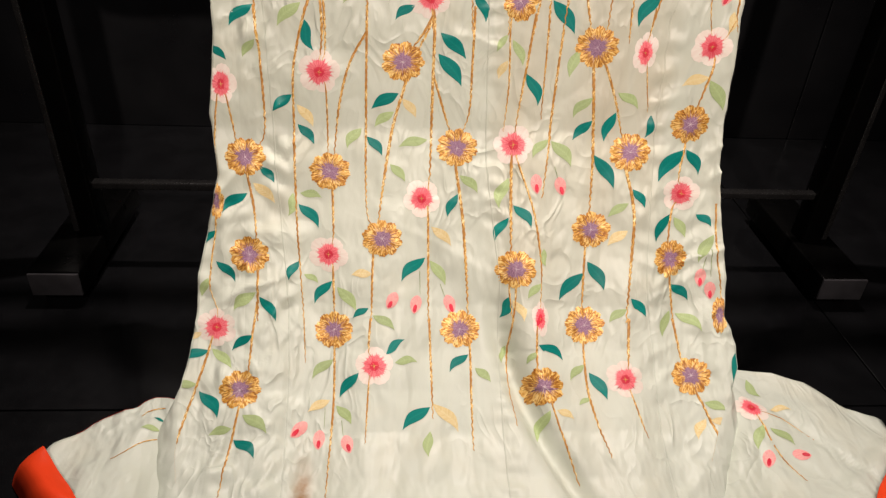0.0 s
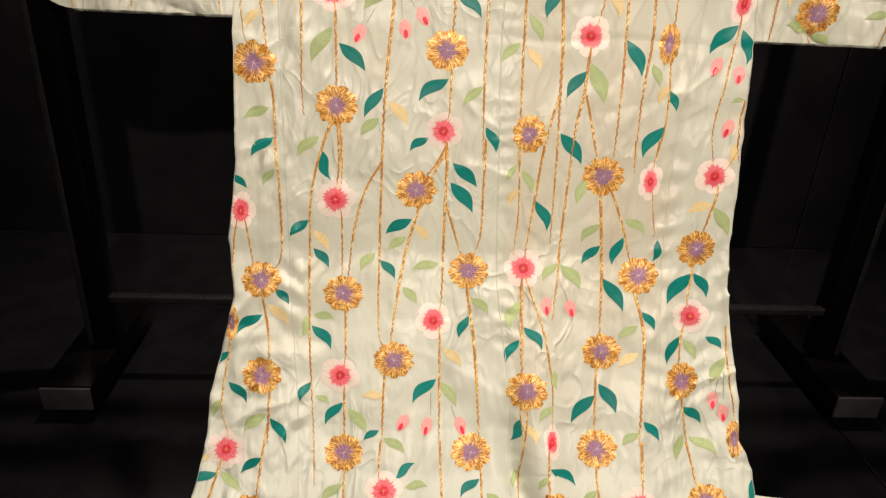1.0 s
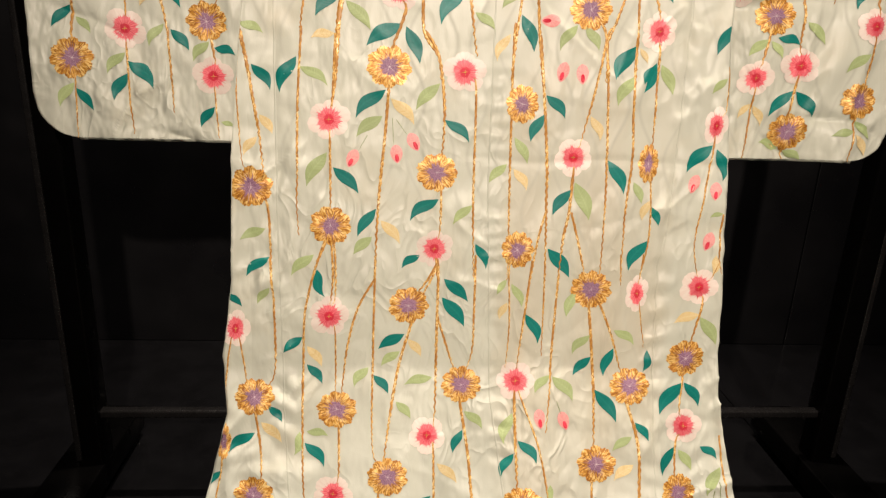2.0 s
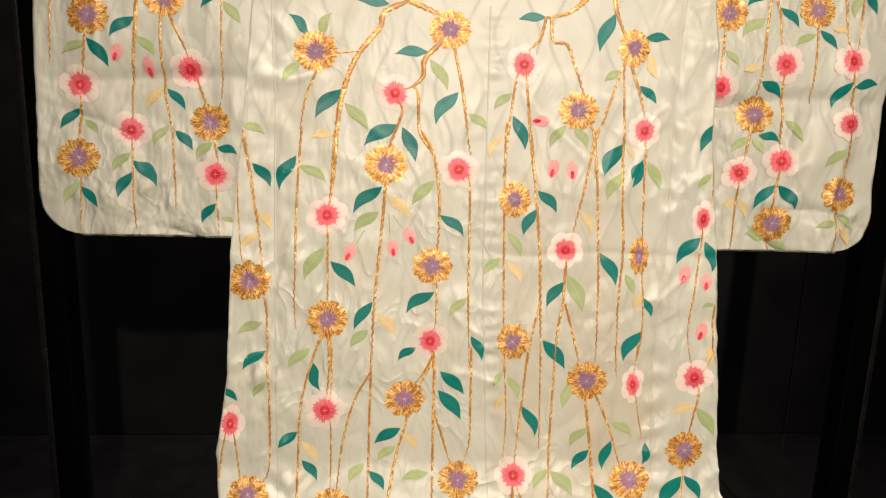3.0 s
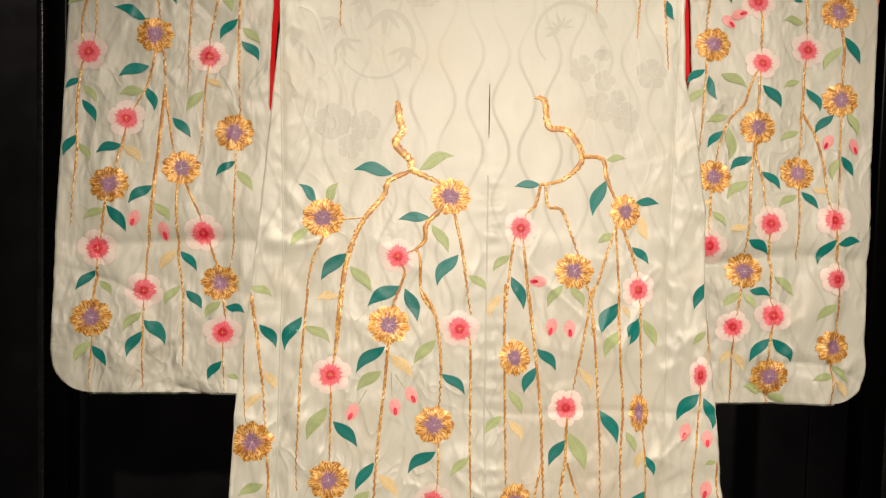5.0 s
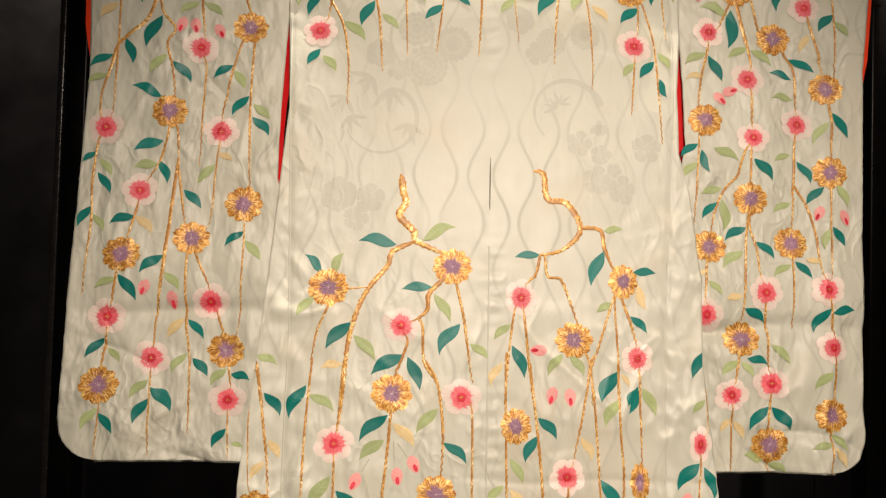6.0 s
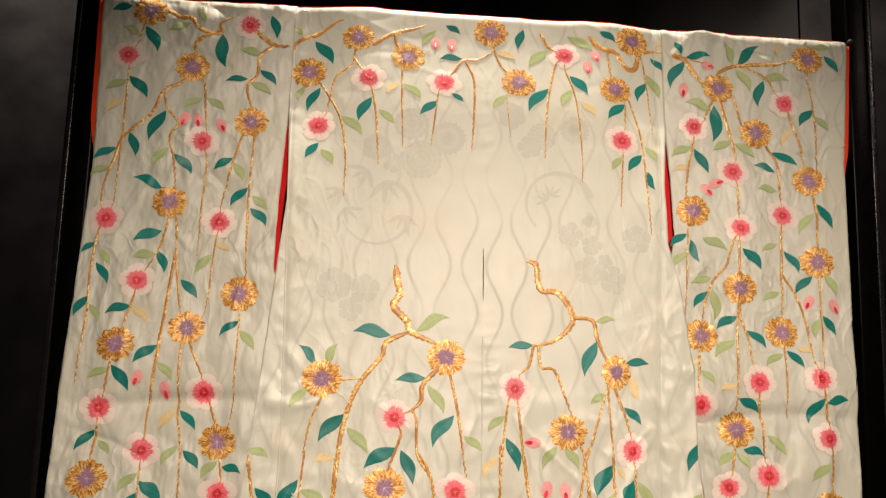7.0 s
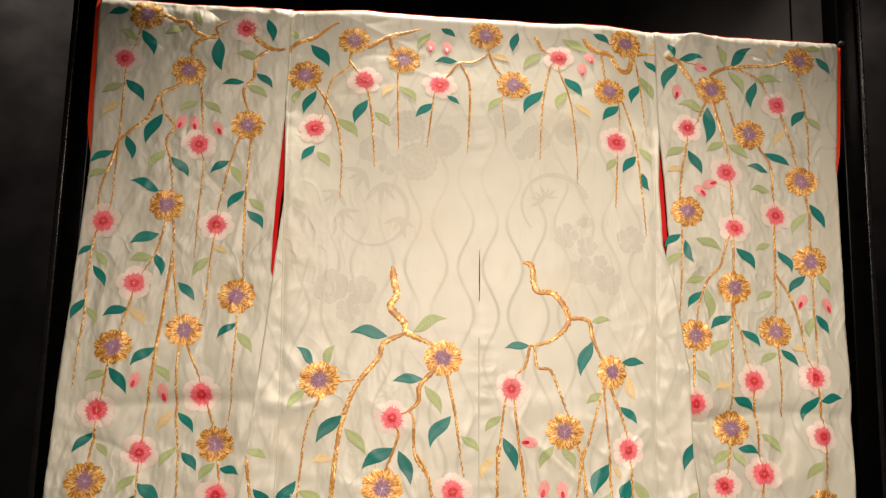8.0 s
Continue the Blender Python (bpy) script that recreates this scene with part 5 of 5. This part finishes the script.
bud(panel, .082, .083, -109)
bud(panel, .106, .267, -72)
bud(panel, .315, .140, -91)
bud(panel, .330, .122, -85)
leaf(panel, "teal", -.233, .475, -.223, .438)
leaf(panel, "teal", -.352, .441, -.332, .423)
leaf(panel, "teal", -.253, .382, -.278, .360)
leaf(panel, "teal", -.247, .343, -.226, .317)
leaf(panel, "teal", -.297, .287, -.279, .266)
leaf(panel, "teal", -.315, .251, -.349, .224)
leaf(panel, "teal", -.248, .237, -.222, .205)
leaf(panel, "teal", -.359, .200, -.375, .178)
leaf(panel, "teal", -.359, .158, -.334, .130)
leaf(panel, "teal", -.249, .159, -.262, .133)
leaf(panel, "teal", -.204, .132, -.228, .100)
leaf(panel, "teal", -.301, .111, -.279, .077)
leaf(panel, "teal", -.154, .095, -.175, .081)
leaf(panel, "teal", -.064, .464, -.031, .433)
leaf(panel, "teal", -.066, .438, -.035, .398)
leaf(panel, "teal", -.116, .387, -.151, .366)
leaf(panel, "teal", -.157, .329, -.137, .304)
leaf(panel, "teal", -.034, .253, -.047, .222)
leaf(panel, "teal", .049, .416, .067, .375)
leaf(panel, "teal", .042, .240, .067, .210)
leaf(panel, "teal", .036, .223, .019, .189)
leaf(panel, "teal", -.077, .165, -.109, .133)
leaf(panel, "teal", .040, .112, .029, .082)
leaf(panel, "teal", .142, .357, .118, .330)
leaf(panel, "teal", .173, .369, .161, .329)
leaf(panel, "teal", .149, .310, .180, .265)
leaf(panel, "teal", .206, .265, .225, .239)
leaf(panel, "teal", .275, .320, .241, .276)
leaf(panel, "teal", .277, .320, .299, .286)
leaf(panel, "teal", .222, .366, .217, .335)
leaf(panel, "teal", .263, .230, .245, .192)
leaf(panel, "teal", .302, .230, .325, .213)
leaf(panel, "teal", .150, .162, .175, .122)
leaf(panel, "teal", .145, .146, .111, .108)
leaf(panel, "teal", .213, .111, .236, .084)
leaf(panel, "teal", .271, .130, .300, .107)
leaf(panel, "green", -.295, .450, -.312, .427)
leaf(panel, "green", -.164, .340, -.183, .313)
leaf(panel, "green", -.246, .252, -.217, .246)
leaf(panel, "green", -.255, .252, -.262, .221)
leaf(panel, "green", -.370, .135, -.380, .109)
leaf(panel, "green", -.306, .117, -.336, .091)
leaf(panel, "green", -.242, .141, -.223, .128)
leaf(panel, "green", -.197, .124, -.171, .091)
leaf(panel, "green", -.122, .363, -.147, .342)
leaf(panel, "green", -.077, .326, -.115, .316)
leaf(panel, "green", -.126, .293, -.106, .270)
leaf(panel, "green", -.032, .279, -.007, .255)
leaf(panel, "green", -.070, .161, -.048, .126)
leaf(panel, "green", .021, .464, .008, .443)
leaf(panel, "green", .028, .458, .043, .426)
leaf(panel, "green", .085, .330, .065, .305)
leaf(panel, "green", .034, .277, .023, .235)
leaf(panel, "green", .086, .181, .090, .156)
leaf(panel, "green", .084, .132, .065, .112)
leaf(panel, "green", .116, .449, .105, .413)
leaf(panel, "green", .139, .388, .116, .360)
leaf(panel, "green", .172, .395, .202, .374)
leaf(panel, "green", .089, .328, .118, .294)
leaf(panel, "green", .294, .414, .320, .374)
leaf(panel, "green", .202, .245, .175, .225)
leaf(panel, "green", .270, .226, .289, .197)
leaf(panel, "green", .329, .202, .311, .162)
leaf(panel, "green", .207, .095, .183, .076)
leaf(panel, "cream", -.247, .369, -.227, .340)
leaf(panel, "cream", -.307, .265, -.279, .238)
leaf(panel, "cream", -.149, .143, -.178, .141)
leaf(panel, "cream", -.111, .380, -.093, .355)
leaf(panel, "cream", .023, .432, .013, .408)
leaf(panel, "cream", -.069, .208, -.041, .181)
leaf(panel, "cream", .045, .109, .060, .078)
leaf(panel, "cream", .292, .418, .256, .406)
leaf(panel, "cream", .203, .207, .177, .185)
stem(panel, 3.1, [(-.294, .491), (-.290, .416), (-.290, .331), (-.308, .308)])
stem(panel, 3.1, [(-.219, .523), (-.230, .492), (-.244, .443), (-.251, .386), (-.251, .225), (-.242, .077)])
stem(panel, 3.0, [(-.213, .522), (-.209, .492), (-.209, .439), (-.214, .424)])
stem(panel, 2.3, [(-.213, .401), (-.209, .389), (-.208, .311), (-.207, .294)])
stem(panel, 3.1, [(-.156, .464), (-.179, .422), (-.193, .367), (-.200, .306), (-.203, .294)])
stem(panel, 3.1, [(-.156, .494), (-.158, .368), (-.157, .232), (-.142, .203)])
stem(panel, 2.4, [(-.338, .382), (-.335, .373), (-.327, .319), (-.322, .310)])
stem(panel, 2.4, [(-.345, .382), (-.348, .373), (-.355, .319), (-.355, .244)])
stem(panel, 3.2, [(-.315, .287), (-.313, .268), (-.307, .232), (-.304, .187), (-.308, .179)])
stem(panel, 3.2, [(-.205, .270), (-.203, .256), (-.202, .192), (-.206, .180)])
stem(panel, 3.2, [(-.205, .158), (-.203, .154), (-.201, .091), (-.201, .077)])
stem(panel, 3.3, [(-.308, .157), (-.303, .147), (-.304, .077)])
stem(panel, 2.5, [(-.357, .228), (-.359, .199), (-.365, .161), (-.368, .120), (-.359, .093), (-.359, .080)])
stem(panel, 3.0, [(-.076, .493), (-.074, .480), (-.092, .443), (-.102, .435)])
stem(panel, 3.8, [(-.075, .493), (-.072, .479), (-.072, .413), (-.073, .272), (-.079, .258)])
stem(panel, 3.1, [(-.072, .413), (-.071, .409), (-.049, .342), (-.042, .327)])
stem(panel, 3.9, [(-.109, .415), (-.107, .402), (-.125, .333), (-.141, .217), (-.138, .204)])
stem(panel, 4.0, [(-.037, .304), (-.038, .292), (-.025, .211), (-.016, .091), (-.022, .077)])
stem(panel, 3.2, [(-.078, .236), (-.074, .225), (-.071, .076)])
stem(panel, 3.2, [(-.142, .181), (-.148, .169), (-.150, .076)])
stem(panel, 3.1, [(-.022, .497), (-.022, .421), (-.023, .363), (-.034, .328)])
stem(panel, 2.3, [(.030, .494), (.024, .479), (.027, .402), (.024, .339)])
stem(panel, 3.1, [(.055, .491), (.047, .411), (.040, .347), (.039, .334)])
stem(panel, 2.3, [(.072, .499), (.073, .422), (.073, .357)])
stem(panel, 3.2, [(.092, .472), (.087, .360), (.086, .313), (.081, .251)])
stem(panel, 4.0, [(.038, .310), (.037, .298), (.041, .177), (.045, .164)])
stem(panel, 2.8, [(.042, .311), (.046, .298), (.069, .235), (.082, .169), (.084, .128), (.083, .094)])
stem(panel, 2.5, [(.044, .141), (.040, .126), (.046, .076)])
stem(panel, 4.0, [(.137, .440), (.136, .426), (.147, .321), (.149, .233), (.151, .219)])
stem(panel, 3.2, [(.143, .442), (.153, .426), (.171, .382), (.186, .335), (.192, .325)])
stem(panel, 4.2, [(.197, .303), (.195, .291), (.211, .221), (.207, .076)])
stem(panel, 1.6, [(.175, .501), (.178, .458)])
stem(panel, 2.4, [(.207, .502), (.205, .479), (.202, .459)])
stem(panel, 1.6, [(.205, .436), (.206, .431), (.216, .370)])
stem(panel, 3.3, [(.292, .446), (.296, .435), (.284, .379), (.280, .367)])
stem(panel, 3.4, [(.276, .343), (.275, .328), (.271, .284), (.274, .271)])
stem(panel, 3.4, [(.272, .248), (.266, .235), (.264, .192), (.267, .179)])
stem(panel, 3.5, [(.269, .155), (.270, .142), (.280, .076)])
stem(panel, 1.7, [(.316, .489), (.314, .489), (.305, .469), (.298, .464)])
stem(panel, 2.6, [(.329, .246), (.334, .182), (.345, .122), (.344, .099)])
stem(panel, 3.3, [(.149, .195), (.146, .185), (.145, .092), (.146, .084)])
stem(panel, 1.0, [(-.084, .147), (-.083, .113)], "green")
stem(panel, 1.0, [(-.055, .128), (-.048, .109)], "green")
stem(panel, 1.1, [(.327, .182), (.329, .142)], "green")
stem(panel, 1.1, [(.321, .170), (.317, .150)], "green")
stem(panel, 1.0, [(.096, .294), (.102, .276)], "green")
panel = "body"
gold_flower(panel, -.323, -.016)
gold_flower(panel, -.201, .065)
gold_flower(panel, -.027, .066)
gold_flower(panel, .086, -.014)
gold_flower(panel, .148, .072)
gold_flower(panel, .301, .002)
pink_flower(panel, -.359, .068)
pink_flower(panel, -.145, .015)
pink_flower(panel, .083, .082, 0.5)
pink_flower(panel, .202, -.004)
leaf(panel, "teal", -.369, .037, -.405, .022)
leaf(panel, "teal", -.310, .058, -.338, .037)
leaf(panel, "teal", -.378, -.017, -.350, -.053)
leaf(panel, "teal", -.325, -.083, -.295, -.111)
leaf(panel, "teal", -.129, .031, -.104, .052)
leaf(panel, "teal", -.166, .006, -.191, -.026)
leaf(panel, "teal", -.015, .032, -.041, .008)
leaf(panel, "teal", .080, .046, .116, .023)
leaf(panel, "teal", -.069, -.039, -.106, -.071)
leaf(panel, "teal", .153, .006, .175, -.032)
leaf(panel, "teal", .370, .037, .357, -.016)
leaf(panel, "green", -.311, .110, -.336, .091)
leaf(panel, "green", -.365, .039, -.337, .013)
leaf(panel, "green", -.381, -.008, -.410, -.012)
leaf(panel, "green", -.316, -.051, -.283, -.075)
leaf(panel, "green", -.329, -.068, -.359, -.075)
leaf(panel, "green", -.148, .085, -.118, .065)
leaf(panel, "green", -.117, .020, -.086, .021)
leaf(panel, "green", -.201, .025, -.229, -.001)
leaf(panel, "green", -.195, -.037, -.174, -.063)
leaf(panel, "green", -.006, .013, .015, -.006)
leaf(panel, "green", -.069, -.072, -.072, -.106)
leaf(panel, "green", .079, .033, .064, .017)
leaf(panel, "green", .039, .042, .033, .021)
leaf(panel, "green", .093, -.048, .077, -.081)
leaf(panel, "green", .147, .017, .126, -.005)
leaf(panel, "green", .153, -.029, .136, -.039)
leaf(panel, "green", .273, .093, .262, .056)
leaf(panel, "green", .282, .089, .319, .064)
leaf(panel, "green", .315, -.035, .345, -.047)
leaf(panel, "cream", -.379, .061, -.396, .050)
leaf(panel, "cream", -.204, -.029, -.233, -.044)
leaf(panel, "cream", -.065, -.034, -.031, -.072)
leaf(panel, "cream", .102, -.048, .126, -.059)
leaf(panel, "cream", .314, -.057, .297, -.085)
leaf(panel, "cream", .320, -.059, .345, -.067)
bud(panel, -.243, -.068, -133)
bud(panel, -.216, -.081, -91)
bud(panel, -.178, -.090, -72)
stem(panel, 3.2, [(-.363, .057), (-.366, .050), (-.378, .002), (-.390, -.043), (-.399, -.103), (-.401, -.141)])
stem(panel, 3.2, [(-.304, .104), (-.310, .058), (-.314, -.002), (-.317, -.006)])
stem(panel, 3.1, [(-.322, -.028), (-.321, -.036), (-.329, -.096), (-.333, -.161)])
stem(panel, 3.1, [(-.201, .053), (-.200, .041), (-.199, -.033), (-.202, -.131), (-.202, -.159)])
stem(panel, 1.6, [(-.242, .081), (-.239, .020)])
stem(panel, 3.1, [(-.151, .081), (-.153, .038), (-.149, .026)])
stem(panel, 2.3, [(-.149, .004), (-.152, -.007), (-.155, -.092)])
stem(panel, 3.1, [(-.070, .081), (-.067, .012), (-.065, -.055)])
stem(panel, 3.1, [(-.021, .056), (-.013, .042), (-.012, -.042), (-.012, -.098)])
stem(panel, 2.4, [(.048, .140), (.048, .097), (.041, .034), (.042, -.015), (.048, -.067)])
stem(panel, 3.2, [(.079, .071), (.078, .068), (.078, .008), (.082, -.003)])
stem(panel, 2.4, [(.090, -.025), (.094, -.034), (.108, -.086), (.123, -.144)])
stem(panel, 3.2, [(.148, .060), (.147, .048), (.151, -.025), (.170, -.113)])
stem(panel, 4.1, [(.210, .082), (.209, .021), (.205, .008)])
stem(panel, 2.5, [(.206, -.015), (.209, -.026), (.225, -.086)])
stem(panel, 3.4, [(.278, .082), (.291, .027), (.297, .013)])
stem(panel, 3.4, [(.304, -.010), (.307, -.022), (.322, -.069), (.330, -.117)])
stem(panel, 0.9, [(-.210, -.039), (-.210, -.067)], "green")
stem(panel, 0.9, [(-.187, -.057), (-.184, -.078)], "green")
panel = "left_train"
leaf(panel, "teal", -.426, .637, -.438, .637)
leaf(panel, "green", -.426, .619, -.449, .617)
stem(panel, 1.7, [(-.430, .659), (-.455, .639)])
stem(panel, 1.6, [(-.426, .604), (-.473, .568)])
panel = "right_train"
pink_flower(panel, .390, .643, 0.8)
leaf(panel, "cream", .416, .640, .445, .637)
leaf(panel, "green", .392, .610, .372, .573)
leaf(panel, "green", .400, .604, .422, .575)
leaf(panel, "green", .408, .703, .416, .669)
bud(panel, .379, .556, -114)
bud(panel, .425, .560, -8)
stem(panel, 2.6, [(.391, .631), (.393, .615), (.397, .558), (.412, .518)])
stem(panel, 1.4, [(.400, .637), (.418, .626), (.457, .588)])

# ---- woven figures in the satin: rings with bamboo, large blossoms, plum ----


def woven_ring(x, s, radius, a0, a1, broad):
    """A ring drawn as one brush stroke, broad at its start and thin at its end."""
    pts = []
    rows = steps(radians(a0), radians(a1), 0.05)
    for k, a in enumerate(rows):
        half = broad * (1 - 0.75 * k / (len(rows) - 1))
        for r in (radius - half, radius, radius + half):
            pts.append(body_point(x + r * math.cos(a), s + r * math.sin(a), 0.0003))
    part("woven_ring", sheet(pts, 3), motif_silk, kimono)


def woven_petals(name, x, s, radius, petals):
    """A figure of flat petals on a faint ground: rows of (angle, start, end, half width), blunt at the far end."""
    ground = [(radius * math.cos(2 * math.pi * k / 40), radius * math.sin(2 * math.pi * k / 40)) for k in range(40)]
    figure = draped("body", x, s, ground, 6, name, seam_silk, 0.00012, kimono, 0.0)
    for a, r0, r1, half in petals:
        ca, sa = math.cos(a), math.sin(a)
        pts = []
        for k in range(7):
            f = k / 6
            w = half * (math.sin(math.pi * min(1.0, 0.06 + 0.72 * f)) ** 0.8 if f < 0.999 else 0.45)
            for c in (-1, 0, 1):
                r = r0 + (r1 - r0) * f - 0.12 * abs(c) * (r1 - r0) * f
                pts.append(body_point(x + r * ca - c * w * sa, s + r * sa + c * w * ca, 0.00035))
        part("petal", sheet(pts, 3), motif_silk, figure)


def woven_chrysanthemum(x, s, radius, count, rings):
    rows = []
    for k in range(rings):
        r1 = radius * (1 - k / rings)
        r0 = radius * (1 - (k + 0.86) / rings)
        n = max(5, round(count * (1 - 0.75 * k / rings)))
        turn = PETAL.uniform(0, 6.28)
        rows += [(turn + 2 * math.pi * j / n, r0, r1 * PETAL.uniform(0.95, 1.03), 0.80 * math.pi * r1 / n) for j in range(n)]
    woven_petals("woven_chrysanthemum", x, s, 0.9 * radius, rows)


def woven_plum(x, s, radius, petals=5):
    turn = PETAL.uniform(0, 6.28)
    rows = [(turn + 2 * math.pi * j / petals, 0.34 * radius, radius * PETAL.uniform(0.9, 1.05), 0.40 * radius) for j in range(petals)]
    rows += [(turn + 2 * math.pi * (j + 0.5) / petals, 0.08 * radius, 0.52 * radius, 0.05 * radius) for j in range(petals)]
    woven_petals("woven_plum", x, s, 0.55 * radius, rows)


def woven_bamboo(x, s, size, degrees):
    for d in (-58, -20, 18, 55):
        a = radians(degrees + d)
        long_ = size * PETAL.uniform(0.75, 1.1)
        pts = []
        for k in range(14):
            f = k / 13
            half = 0.11 * long_ * math.sin(math.pi * f ** 0.8) + 0.0003
            for c in (-1, 0, 1):
                pts.append(body_point(x + long_ * f * math.cos(a) - c * half * math.sin(a), s + long_ * f * math.sin(a) + c * half * math.cos(a), 0.0003))
        part("woven_leaf", sheet(pts, 3), motif_silk, kimono)


woven_ring(-0.168, 1.138, 0.053, 55, -160, 0.0042)
woven_ring(0.113, 1.158, 0.052, 15, 225, 0.0050)
for x, s, size, turn in ((-0.157, 1.186, 0.038, -70), (-0.184, 1.204, 0.036, -130), (-0.216, 1.140, 0.034, -60), (-0.222, 1.170, 0.030, -120), (-0.126, 1.132, 0.034, -95), (0.096, 1.166, 0.022, 150), (0.100, 1.172, 0.022, 60)):
    woven_bamboo(x, s, size, turn)
for x, s, size, count, rings in ((-0.103, 1.224, 0.034, 17, 4), (-0.062, 1.262, 0.030, 20, 2), (-0.119, 1.284, 0.029, 16, 3), (0.088, 1.272, 0.024, 16, 4), (0.141, 1.286, 0.025, 18, 2)):
    woven_chrysanthemum(x, s, size, count, rings)
for x, s, size, count in ((-0.172, 1.242, 0.025, 6), (-0.146, 1.216, 0.018, 5), (0.040, 1.306, 0.024, 6), (0.066, 1.252, 0.020, 5), (0.128, 1.110, 0.021, 5), (0.161, 1.094, 0.017, 5), (0.155, 1.054, 0.023, 5), (0.232, 1.107, 0.025, 5), (0.191, 1.040, 0.023, 5), (0.180, 1.070, 0.012, 5), (-0.226, 1.020, 0.027, 6), (-0.180, 1.016, 0.024, 5), (-0.200, 0.985, 0.020, 5)):
    woven_plum(x, s, size, count)
woven_petals("woven_bell", 0.160, 1.143, 0.005, [(radians(d), 0.002, 0.021, 0.0052) for d in (-128, -100, -74, -48)])

# a short gap in the middle back seam
pts = []
for s in steps(1.083, 1.004, 0.006):
    x = table(SEAMS["middle"], s)
    half = 0.0005 * math.sin(math.pi * (1.085 - s) / 0.083) + 0.0002
    for dx in (-half, half):
        pts.append(body_point(x + dx, s, 0.0016))
part("seam_gap", sheet(pts, 2), dark_gap, kimono, "open stitch in the back seam")
